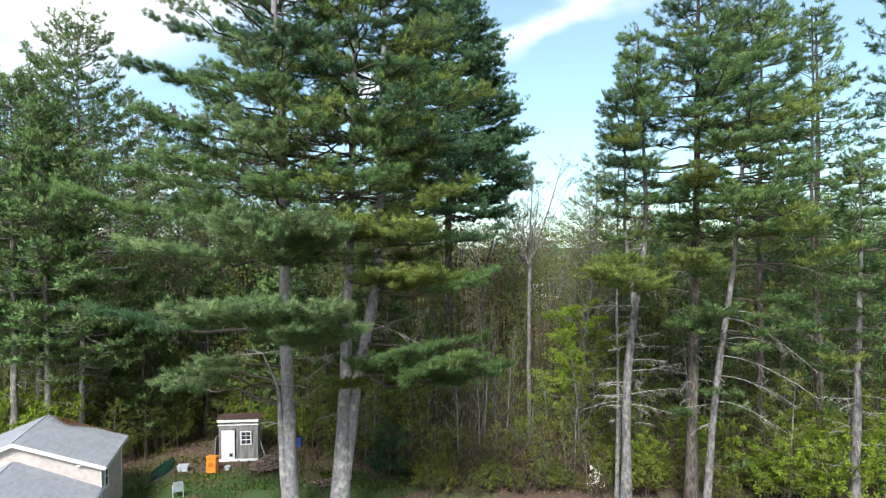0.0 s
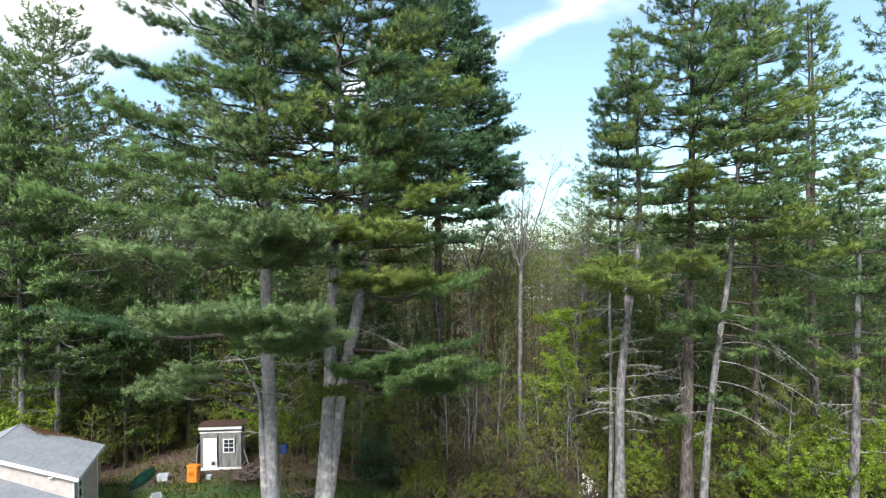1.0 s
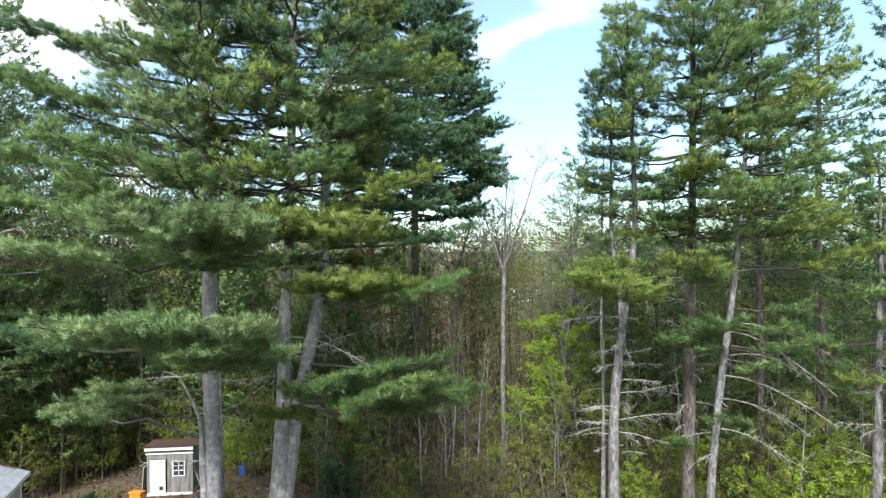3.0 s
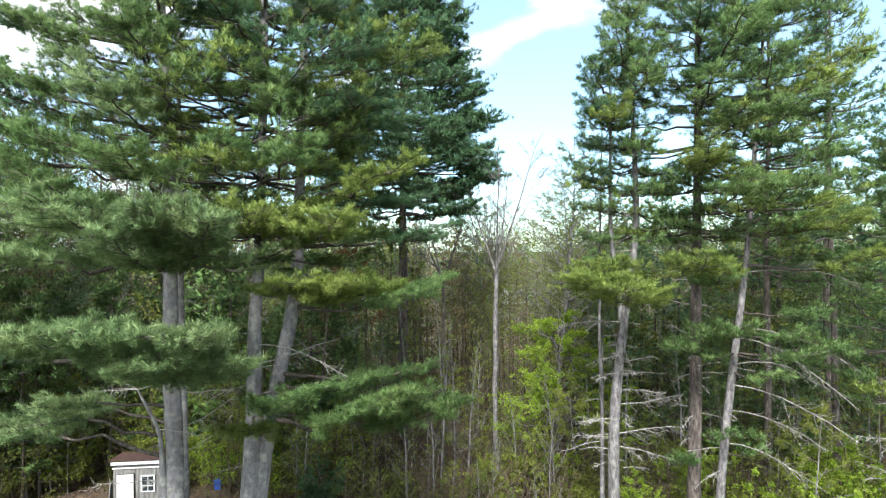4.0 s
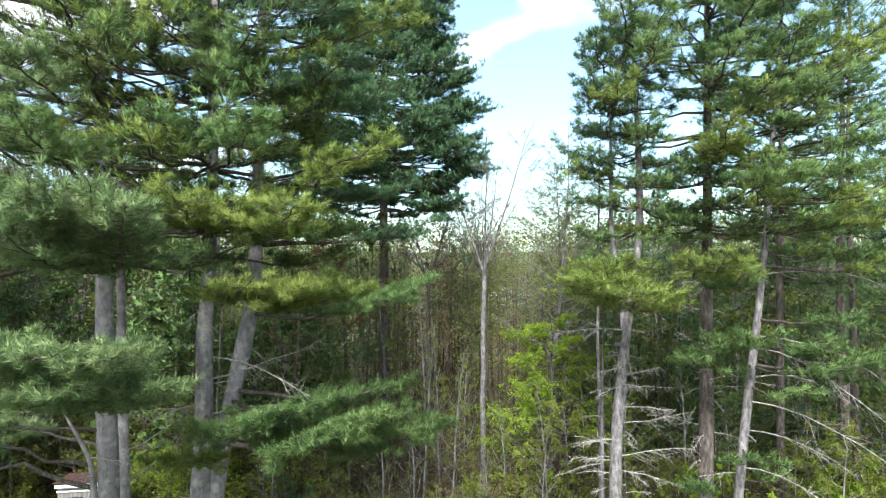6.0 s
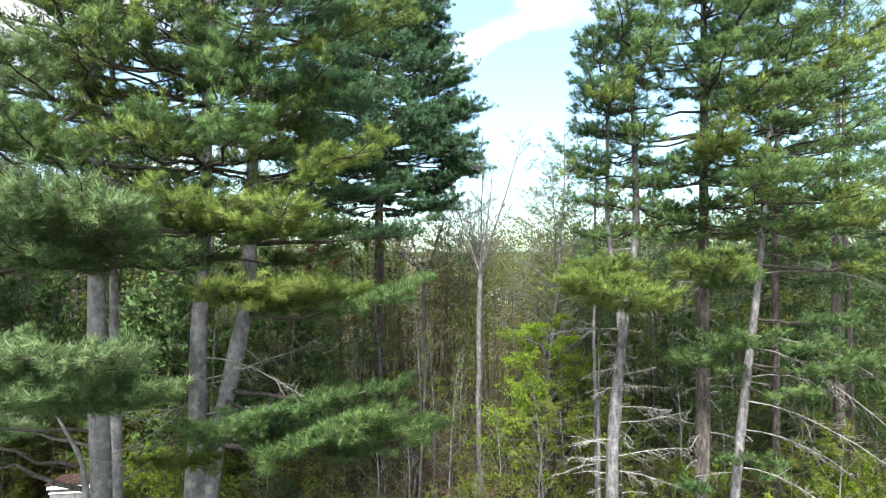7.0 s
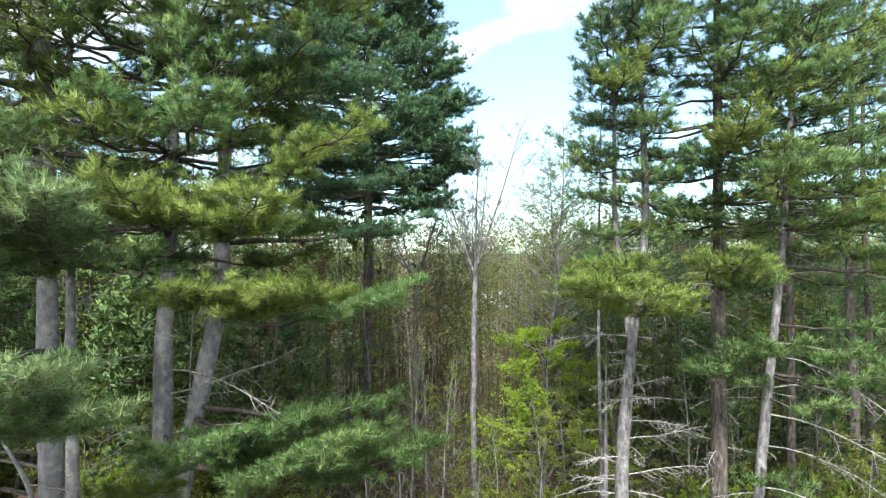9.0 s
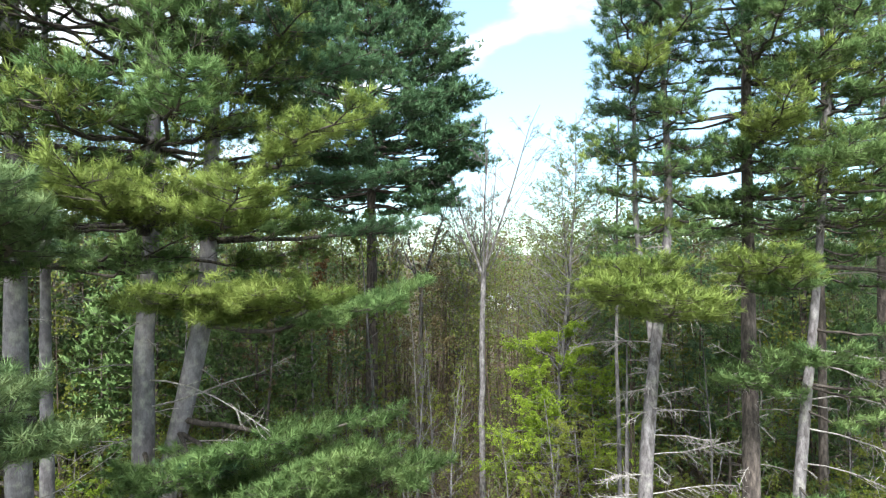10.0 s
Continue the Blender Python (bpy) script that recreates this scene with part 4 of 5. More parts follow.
PADS_B3 = [
    ((2.04, 32.99, 16.41), 1.1, 0.2, PINE_BLUE),
    ((-2.89, 27.0, 9.04), 1.4, 0.3, PINE),
    ((-1.73, 27.4, 9.45), 1.4, 0.3, PINE),
    ((-0.22, 26.8, 8.8), 1.6, 0.3, PINE),
    ((1.14, 28.0, 9.09), 1.5, 0.3, PINE),
    ((2.52, 29.0, 8.42), 1.5, 0.3, PINE),
    ((-0.86, 28.0, 9.43), 1.3, 0.3, PINE),
    ((-2.05, 27.5, 13.08), 1.3, 0.2, PINE_YELLOW_LIT),
    ((-0.72, 27.2, 12.97), 1.3, 0.2, PINE_YELLOW_LIT),
    ((0.51, 27.8, 12.82), 1.2, 0.2, PINE_YELLOW_LIT),
    ((1.93, 29.5, 12.54), 1.2, 0.2, PINE),
    ((-4.24, 27.0, 15.13), 1.1, 0.1, PINE_YELLOW_LIT),
]
PADS_B4 = [
    ((-2.8, 26.8, 15.17), 1.2, 0.1, PINE_YELLOW_LIT),
    ((-1.61, 27.0, 15.11), 1.1, 0.1, PINE_YELLOW_LIT),
    ((-4.22, 27.5, 8.11), 1.2, 0.3, PINE_YELLOW_LIT),
    ((1.82, 28.4, 9.96), 1.0, 0.3, PINE),
]
PADS_B = PADS_B1 + PADS_B2 + PADS_B3 + PADS_B4
PADS_S1 = [
    ((6.85, 48.24, 23.53), 1.4, 0.6, PINE_BLUE),
    ((5.95, 48.04, 25.15), 1.2, 0.7, PINE_BLUE),
    ((6.29, 47.53, 21.05), 1.4, 0.5, PINE_BLUE),
    ((4.69, 48.56, 29.12), 1.2, 0.7, PINE_BLUE),
    ((3.79, 48.21, 31.93), 1.0, 0.7, PINE_BLUE),
    ((5.36, 47.33, 18.62), 1.2, 0.4, PINE_BLUE),
    ((4.38, 47.85, 26.67), 1.2, 0.6, PINE_BLUE),
]
PADS_S = PADS_S1
PADS_C1 = [
    ((7.4, 28.89, 12.87), 1.4, 0.2, PINE_YELLOW_LIT),
    ((8.71, 27.91, 12.64), 1.4, 0.2, PINE_YELLOW_LIT),
    ((8.2, 28.84, 13.27), 1.4, 0.2, PINE_YELLOW_LIT),
    ((10.69, 29.45, 12.4), 0.8, 0.2, PINE_YELLOW_LIT),
    ((8.76, 31.3, 13.76), 0.9, 0.1, PINE),
    ((8.69, 31.32, 21.77), 0.8, 0.3, PINE_BLUE),
    ((8.57, 31.48, 20.49), 0.9, 0.3, PINE_BLUE),
    ((8.92, 32.85, 17.56), 1, 0.3, PINE_BLUE),
    ((9.75, 30.06, 23.83), 0.9, 0, PINE),
    ((9.23, 30.21, 22.62), 0.9, 0, PINE),
    ((10.54, 30.38, 21.24), 0.9, 0, PINE),
    ((9.31, 30.55, 19.87), 0.9, 0.1, PINE_YELLOW_LIT),
]
PADS_C2 = [
    ((10.66, 31.2, 18.67), 0.8, 0.1, PINE),
    ((11.28, 31.22, 22.59), 0.8, 0, PINE),
]
PADS_C3 = [
    ((7.83, 29.6, 13.4), 1.2, 0.2, PINE_YELLOW_LIT),
    ((8.81, 29.6, 13.6), 1.2, 0.2, PINE_YELLOW_LIT),
    ((10.38, 30.0, 12.25), 1.0, 0.2, PINE_YELLOW_LIT),
]
PADS_C = PADS_C1 + PADS_C2 + PADS_C3
PADS_D1 = [
    ((12.07, 28.8, 13.63), 1.0, 0.2, PINE_YELLOW_LIT),
    ((12.99, 29.37, 13.07), 0.9, 0.2, PINE),
    ((13.43, 27.94, 16.49), 1.3, 0.2, PINE),
    ((12.23, 28.77, 17.91), 1, 0.1, PINE_YELLOW_LIT),
    ((13.69, 28.59, 11.23), 1.1, 0.2, PINE),
    ((12.28, 29.67, 10.58), 0.8, 0.2, PINE),
    ((13.57, 28.69, 22.69), 1.2, 0, PINE),
    ((12.67, 29.44, 20.74), 1.1, 0, PINE),
    ((15.5, 29.34, 21.5), 1.2, 0, PINE),
    ((14.0, 29.08, 19.56), 1.2, 0.1, PINE),
    ((17.24, 29.96, 24.7), 1.2, -0.2, PINE),
    ((12.54, 30.05, 23.94), 1.1, 0, PINE_BLUE),
]
PADS_D2 = [
    ((13.38, 29.4, 25.09), 1.1, 0, PINE),
    ((15.93, 29.6, 23.49), 1.2, 0, PINE),
]
PADS_D3 = [
    ((11.38, 29.8, 13.6), 1.0, 0.2, PINE_YELLOW_LIT),
    ((13.09, 29.8, 13.2), 1.0, 0.2, PINE_YELLOW_LIT),
    ((12.54, 29.8, 17.9), 1.0, 0.2, PINE_YELLOW_LIT),
    ((11.5, 29.9, 10.3), 0.9, 0.2, PINE),
    ((11.85, 30.2, 5.9), 0.9, 0.2, PINE),
]
PADS_D = PADS_D1 + PADS_D2 + PADS_D3
PADS_E1 = [
    ((19.89, 29.26, 13.96), 1.3, 0.3, PINE_YELLOW_LIT),
    ((17.73, 28.61, 15.18), 1.3, 0.2, PINE_YELLOW_LIT),
    ((16.17, 29.24, 10.05), 1.2, 0.2, PINE),
    ((12.51, 30.24, 10.08), 0.9, 0.2, PINE),
    ((14.86, 30.56, 3.33), 0.8, 0.2, PINE),
    ((15.5, 27.93, 16.61), 1.3, 0.2, PINE),
    ((15.22, 31.24, 6.0), 0.7, 0.2, PINE),
    ((17.47, 29.44, 20.69), 1.2, 0.1, PINE_YELLOW_LIT),
    ((18.49, 29.31, 21.74), 1.2, 0.1, PINE_YELLOW_LIT),
    ((15.39, 29.18, 18.75), 1.2, 0.1, PINE),
    ((18.19, 29.77, 17.99), 1.2, 0.2, PINE),
    ((15.87, 28.55, 19.71), 1.1, 0.1, PINE),
]
PADS_E2 = [
    ((20.11, 31.05, 15.82), 1.2, 0.2, PINE),
]
PADS_E3 = [
    ((15.72, 29.5, 10.9), 1.2, 0.2, PINE),
    ((12.71, 29.5, 11.0), 1.1, 0.2, PINE),
    ((14.89, 29.5, 9.3), 1.1, 0.2, PINE),
    ((13.46, 29.5, 7.1), 1.0, 0.2, PINE),
    ((16.95, 29.5, 11.8), 1.1, 0.2, PINE),
    ((17.38, 30.0, 15.6), 1.1, 0.2, PINE_YELLOW_LIT),
    ((16.12, 30.0, 15.0), 1.1, 0.2, PINE_YELLOW_LIT),
    ((14.89, 30.0, 16.8), 1.1, 0.2, PINE_YELLOW_LIT),
    ((14.07, 30.0, 17.2), 1.1, 0.2, PINE_YELLOW_LIT),
    ((17.86, 29.8, 10.2), 1.0, 0.2, PINE),
]
PADS_E = PADS_E1 + PADS_E2 + PADS_E3

pine("tall white pine with two grey stems and wide plates of needles", (-7.7, 30.5, 0), (-8.4, 30.4, 38), 0.38, 13.6, 7.2, 150, 11, width=1.2, pads=PADS_A, blue_shade_top=0.35, flat=0.85,
     stems=((((-7.85, 30.4, 0.6), (-8.1, 30.3, 3.5), (-8.25, 30.3, 7.4), (-8.9, 29.8, 9.2)), 0.27), (((-8.2, 32.5, 0), (-8.36, 32.6, 9), (-8.6, 33.0, 30)), 0.24)), bark_mat=BARK_SMOOTH, dead=16, boughs=((7.5, 20, 2.6, -0.8, 14), (6.5, 40, 2.2, -0.9, 12), (5.5, 200, 2.8, 0.3, 12), (9, 330, 2.0, 0.2, 10)))
pine("tall white pine with pale lichened trunk and yellow-green boughs", (-5.45, 31.5, 0), (-3.8, 30.2, 37), 0.31, 14.2, 6.2, 168, 12, PINE_OLIVE, width=1.2, pads=PADS_B, blue_shade_top=0.3, foot=1.1, foot_up=9.0, flat=0.85, bark_mat=BARK_SMOOTH,
     stems=((((-5.25, 31.45, 2.4), (-4.5, 31.55, 8), (-3.4, 31.7, 12.5), (-3.3, 31.7, 16), (-2.7, 31.8, 34)), 0.35),), dead=14, yellow=0.25, boughs=((10.6, 335, 4.2, 0.9, 16), (9.8, 345, 4.8, -0.4, 16), (8.6, 350, 4.5, 0.5, 14), (11, 200, 1.8, 0.3, 10), (9, 215, 2.0, 0.4, 10)))
pine("tall dark bluish pine behind the others", (0.3, 50.5, 0), (0.3, 50.5, 40), 0.42, 17.0, 7.8, 270, 13, PINE_BLUE, BARK_BROWN, pads=PADS_S, dead=6, parts=False, size=0.27, k=11, taper=0.75, width=1.45, dense=1.1)
pine("slim leaning pine with a bleached grey trunk", (9.6, 32.3, 0), (11.3, 34.9, 27), 0.28, 14.5, 3.1, 84, 14, PINE, BARK, blue_shade_top=0.6, width=1.15, pads=PADS_C, flat=0.5, taper=0.7, pad_full=1.15, bends=((9.75, 32.4, 7.5), (10.2, 33.0, 9.5), (11.6, 34.5, 15.3)),
     stems=((((9.45, 33.4, 0), (9.75, 33.9, 11)), 0.15), (((10.6, 33.8, 11), (10.3, 34.4, 15), (10.6, 35.2, 24)), 0.13)), dead=44, yellow=0.15, dead_reach=1.8,
     boughs=((9.3, 10, 1.7, 0.1, 26), (9.6, 190, 1.6, 0.1, 26), (9.0, 280, 1.5, 0.1, 26), (9.8, 240, 1.5, 0.0, 26), (7.6, 350, 2.6, -0.1, 30), (6.4, 355, 2.8, 0.0, 26), (5.9, 330, 2.4, 0.1, 26), (7.0, 200, 1.8, 0.2, 26), (6.2, 170, 1.7, 0.3, 26), (8.2, 320, 2.0, 0.1, 26)))
pine("tall pine with a brown trunk and airy crown", (13.1, 32.5, 0), (15.4, 36.2, 35), 0.32, 14.5, 5.2, 125, 15, PINE, BARK_BROWN, blue_shade_top=0.35, flat=0.9, pads=PADS_D, pad_full=1.1, bends=((13.35, 32.7, 6.1), (14.5, 34.6, 17.5)), dead=34, yellow=0.2, dead_reach=1.8)
pine("slender leaning pine with grey trunk and dead lower boughs", (13.2, 30.9, 0), (17.6, 33.4, 31), 0.2, 14.0, 4.6, 90, 16, PINE, BARK, blue_shade_top=0.2, pads=PADS_E, pad_full=1.1, bends=((13.9, 31.2, 6.9), (15.6, 32.5, 13.4)), dead=10, yellow=0.18, dead_reach=1.3,
     boughs=((10.9, 345, 5.0, 2.2, 26), (10.5, 310, 4.2, 1.9, 26), (9.4, 5, 4.6, 2.0, 26), (8.6, 325, 4.4, 1.6, 26), (7.6, 350, 3.6, 1.2, 24), (6.3, 320, 3.2, 1.4, 20), (13.2, 350, 4.2, 1.2, 26)))
pine("tall pine with bluish needles and a straight dark trunk", (26.0, 42.2, 0), (26.4, 42.8, 31), 0.32, 13, 4.8, 52, 17, PINE_BLUE, BARK_BROWN, dead=12, parts=False, size=0.27, k=11, dense=0.8)
pine("pine with a bleached broken lower trunk at the wood's edge", (20.5, 30.4, 0), (21.6, 31.4, 19), 0.26, 7.5, 4.2, 70, 18, PINE, BARK, dead=18, dead_reach=1.8, yellow=0.2)
pine("tall pine among other trees at the wood's edge", (29.5, 39.5, 0), (29.7, 39.8, 32), 0.36, 9, 5.2, 60, 19, PINE_BLUE, BARK_BROWN, dead=10, parts=False, size=0.27, k=11, dense=0.8)
pine("tall pine with slim trunk beside its neighbours", (20.0, 38.5, 0), (20.4, 38.8, 34), 0.21, 13, 4.8, 60, 20, PINE, BARK_BROWN, dead=10, parts=False, size=0.27, k=11, dense=0.8)
pine("tall pine with slim trunk beside its neighbours", (22.8, 37.0, 0), (22.8, 37.4, 29), 0.21, 13, 4.2, 50, 22, PINE, BARK_BROWN, dead=10, parts=False, size=0.27, k=11, dense=0.8)
for i, (x, y, h, r) in enumerate(((-23.2, 38.8, 29, 5.6), (-24.4, 37.4, 22, 4.4), (-26.3, 37.0, 25, 5.0), (-32.5, 39.5, 28, 5.2), (-30, 45, 27.5, 5.5))):
    pine("tall pine with pale slim trunk and light green needles", (x, y, 0), (x - 0.2, y + 0.3, h), 0.2 + 0.03 * (i % 3), 6.5 + (i % 3) * 1.5, r, 150 if i == 0 else 112, 30 + i, PINE, BARK_PALE, dead=12, dead_reach=1.6, flat=0.9, taper=0.38, parts=False, size=0.27, k=11, dense=0.8)


# ---- single broadleaf trees in the opening ----
def stand(ob, x, y, turn=0.0, s=1.0, sink=0.05):
    ob.matrix_world = pose(x, y, gz(x, y) - sink, 0, 0, turn) @ Matrix.Scale(s, 4)
    return ob


def forked_tree(label, seed, height, fork, r0, leaders=4):
    """A leafless tree: a straight trunk that forks into several rising leaders with fine twigs."""
    r = np.random.default_rng(seed)
    stem, wood = Buf(), Buf()
    low = stem_path(r, (0, 0, 0), (0.2, 0.1, fork * height), 0.05)
    tube(stem, low, np.linspace(r0, r0 * 0.75, len(low)) + r0 * 0.4 * np.exp(-np.linspace(0, 25, len(low))), 10)
    for i in range(leaders):
        az = i * 2.4 + r.normal(0, 0.3)
        start = at_height(low, low[-1][2] - 0.3 * i)
        out = height * r.uniform(0.10, 0.2)
        s = np.linspace(0, 1, 9)[:, None]
        up = (height - start[2]) * r.uniform(0.72, 1.0)
        path = start + np.array([math.cos(az), math.sin(az), 0]) * out * s ** 0.95 + np.array([0, 0, up]) * s + r.normal(0, 0.05, (9, 3)) * s
        tube(wood, path, np.linspace(r0 * 0.42, 0.014, 9), 6)
        for j in range(11):
            u = 0.15 + 0.8 * (j + r.random()) / 11
            root = np.array([np.interp(u, s[:, 0], path[:, a]) for a in range(3)])
            a2 = r.uniform(0, 6.28)
            ln = 0.48 * up * (1.12 - u) * r.uniform(0.5, 1.1)
            d = unit(np.array([math.cos(a2), math.sin(a2), r.uniform(0.4, 1.3)]))
            q = root + d * ln * s[::2] + np.array([0, 0, 0.2 * ln]) * s[::2] ** 2
            tube(wood, q, np.linspace(0.032 * (1.2 - u), 0.01, 5), 3)
            v = r.uniform(0.2, 1.0, 6)[:, None]
            b0 = root + (q[-1] - root) * v
            b1 = b0 + unit(d + r.normal(0, 0.45, (6, 3))) * ln * r.uniform(0.2, 0.45, (6, 1))
            spikes(wood, b0, b1, 0.016)
            b2 = np.repeat(b0 + (b1 - b0) * 0.5, 3, 0)
            spikes(wood, b2, b2 + unit(np.repeat(b1 - b0, 3, 0) + r.normal(0, 0.25, (18, 3))) * 0.2 * ln, 0.012)
    thing = tagged(new("bare_tree"), label, "tree", "trees in the opening")
    part("trunk", stem, BARK, thing, smooth=True)
    tagged(part("branchwork", wood, BARK, thing, smooth=True), "bare forked limbs and fine twigs", kind="stuff")
    return thing


bare = stand(forked_tree("tall bare grey tree with forked leafless crown", 51, 21.8, 0.6, 0.18), 6.4, 46)
stand(broadleaf("slim_tree", "thin straight pale grey sapling trunk with few branches", "tree", "trees in the opening", 52, LEAF_OLIVE, BARK_PALE, height=11.5, r0=0.085, crown_from=0.6, spread=0.25, first=8, leaf_n=200, leaf=0.07), 3.1, 47)
stand(broadleaf("maple_tree", "young maple with bright yellow-green spring leaves", "tree", "trees in the opening", 53, LEAF_BRIGHT, BARK, height=10.4, r0=0.12, crown_from=0.16, spread=0.42, first=46, leaf_n=46000, leaf=0.084, up=0.12, m=9, fine=5, dome=0.55, lift=0.06), 10.3, 45.4)
stand(broadleaf("maple_tree", "small maple with yellow-green spring leaves", "tree", "trees in the opening", 54, LEAF, BARK, height=6.0, r0=0.07, crown_from=0.15, spread=0.5, first=26, leaf_n=11000, leaf=0.075, up=0.15, dome=0.6, lift=0.08), 10.4, 41.5)
airy = stand(broadleaf("leafing_tree", "tall slender tree with sparse olive spring leaves", "tree", "trees in the opening", 55, LEAF_OLIVE, BARK, height=22, r0=0.17, crown_from=0.3, spread=0.3, first=46, leaf_n=17000, leaf=0.07, up=0.6, stout=0.55, twig_r=0.014, m=9, fine=4, dome=0.8, lift=0.15), 11.0, 50)
stand(broadleaf("leafing_tree", "tall slender tree with sparse olive spring leaves", "tree", "trees in the opening", 56, LEAF_OLIVE, BARK, height=20.5, r0=0.15, crown_from=0.3, spread=0.28, first=46, leaf_n=17000, leaf=0.07, up=0.6, stout=0.55, twig_r=0.014, m=9, fine=4, dome=0.8, lift=0.15), 13.4, 52)
stand(broadleaf("dead_tree", "tall dead leafless stem with crooked branches", "tree", "trees in the opening", 57, BUD_RED, BARK, height=22, r0=0.12, crown_from=0.6, spread=0.2, first=7, leaf_n=0, up=0.9, stout=0.7, twig_r=0.014), 10.6, 37)
budding = stand(broadleaf("budding_tree", "tall tree with reddish-brown spring buds", "tree", "trees in the opening", 58, BUD_RED, BARK, height=29, r0=0.25, crown_from=0.3, spread=0.32, first=34, leaf_n=16000, leaf=0.11, up=0.8, m=9, fine=4, twig_r=0.012), -27.6, 57)
stand(broadleaf("beech_tree", "young beech still holding dry rust-coloured leaves", "tree", "trees in the opening", 59, LEAF_RUST, BARK, height=15, r0=0.1, crown_from=0.6, spread=0.3, first=18, leaf_n=4500, leaf=0.11, up=0.4), -2.2, 46)

for src, x, y, turn, s in ((bare, 3.6, 55, 70, 0.92), (bare, 8.2, 58, 200, 0.9), (airy, 14.5, 60, 130, 0.9), (airy, 5.8, 62, 40, 0.85), (airy, 9.4, 66, 250, 0.9), (bare, 1.8, 66, 150, 0.85),
                           (budding, -33, 61, 80, 0.98), (budding, -23.5, 59, 170, 0.96), (budding, -38, 64, 20, 1.0), (budding, -19, 63, 250, 0.93), (budding, -29, 67, 300, 1.05), (budding, -14, 62, 120, 0.9), (budding, -43, 62, 210, 0.95)):
    m = pose(x, y, gz(x, y) - 0.05, 0, 0, turn)
    copy_thing(src, m).matrix_world = m @ Matrix.Scale(s, 4)

# ---- mixed wood behind ----
KINDS = [
    broadleaf("woodland_tree", "slender woodland tree with sparse yellow-green leaves", "tree", "woodland trees", 61, LEAF_OLIVE, BARK, height=15, r0=0.11, crown_from=0.35, spread=0.26, first=12, leaf_n=900, leaf=0.2, up=0.7),
    broadleaf("woodland_tree", "slender woodland tree with reddish buds", "tree", "woodland trees", 62, BUD_RED, BARK_BROWN, height=16, r0=0.12, crown_from=0.4, spread=0.28, first=12, leaf_n=900, leaf=0.17, up=0.9),
    broadleaf("woodland_tree", "slender woodland tree with fresh green leaves", "tree", "woodland trees", 63, LEAF, BARK_PALE, height=13, r0=0.09, crown_from=0.3, spread=0.3, first=12, leaf_n=1100, leaf=0.2, up=0.5),
    broadleaf("woodland_tree", "slender woodland tree with sparse yellow-green leaves", "tree", "woodland trees", 64, LEAF_OLIVE, BARK_BROWN, height=17, r0=0.13, crown_from=0.45, spread=0.25, first=12, leaf_n=900, leaf=0.2, up=0.9),
]
rng = np.random.default_rng(71)
spots = []


def free(x, y, gap):
    if any((x - a) ** 2 + (y - b) ** 2 < gap * gap for a, b in spots):
        return False
    spots.append((x, y))
    return True


first = {}
count = 0
while count < 70:
    y = 43 + 50 * rng.random() ** 1.2
    x = rng.uniform(-0.95, 0.9) * y
    if -17 < x < -11 and y < 46 or not free(x, y, 1.7):
        continue
    if 0.02 < x / y < 0.24 and y < 60 and rng.random() < 0.55:
        continue
    k = int(rng.integers(0, 4))
    s = rng.uniform(0.75, 1.15)
    if x / y < -0.12:
        s *= 1.05
    if 0.05 < x / y < 0.25:
        s = min(s, 0.95)
    m = pose(x, y, gz(x, y) - 0.05, 0, 0, rng.uniform(0, 360))
    ob = copy_thing(KINDS[k], m) if k in first else KINDS[k]
    first[k] = True
    ob.matrix_world = m @ Matrix.Scale(s, 4)
    count += 1

# understorey pines
proto = pine("young pine in the wood with soft green needles", (0, 0, 0), (0.1, 0.1, 15), 0.14, 3.0, 3.4, 38, 81, PINE, BARK_BROWN, dead=3, parts=False, size=0.38, dense=0.7, k=6, group="woodland pines")
proto2 = pine("tall woodland pine with a long bare trunk", (0, 0, 0), (0.2, -0.1, 25), 0.22, 10.0, 4.2, 38, 82, PINE_BLUE, BARK_BROWN, dead=6, parts=False, size=0.38, dense=0.7, k=6, group="woodland pines")
used = [False, False]
for i in range(26):
    for _ in range(30):
        y = 42 + 32 * rng.random()
        x = rng.uniform(-1.0, 0.95) * y
        if -20 < x < -10 and y < 47 or -0.02 < x / y < 0.27:
            continue
        if free(x, y, 2.6):
            break
    else:
        continue
    k = 1 if x / y > 0.27 and rng.random() < 0.6 or x / y < -0.5 and rng.random() < 0.6 else 0
    src = (proto, proto2)[k]
    m = pose(x, y, gz(x, y) - 0.05, 0, 0, rng.uniform(0, 360))
    ob = copy_thing(src, m) if used[k] else src
    used[k] = True
    ob.matrix_world = m @ Matrix.Scale(rng.uniform(0.6, 1.1), 4)

for x, y, s in ((-21, 44, 0.75), (-18.5, 47, 0.9), (-14, 48, 0.8), (-10.5, 47, 0.95), (-7, 45.5, 0.7), (-24, 43, 0.8), (-3.5, 46, 0.75), (18.5, 43, 0.7), (23, 41, 0.65)):
    m = pose(x, y, gz(x, y) - 0.05, 0, 0, rng.uniform(0, 360))
    copy_thing(proto, m).matrix_world = m @ Matrix.Scale(s, 4)

pine("low young pine bush at the lawn's edge", (-3.5, 38.0, 0.0), (-3.4, 38.0, 2.9), 0.05, 0.3, 1.5, 30, 83, PINE_BLUE, BARK_BROWN, dead=0, parts=False, size=0.22, k=14, dense=1.0, group="woodland pines")

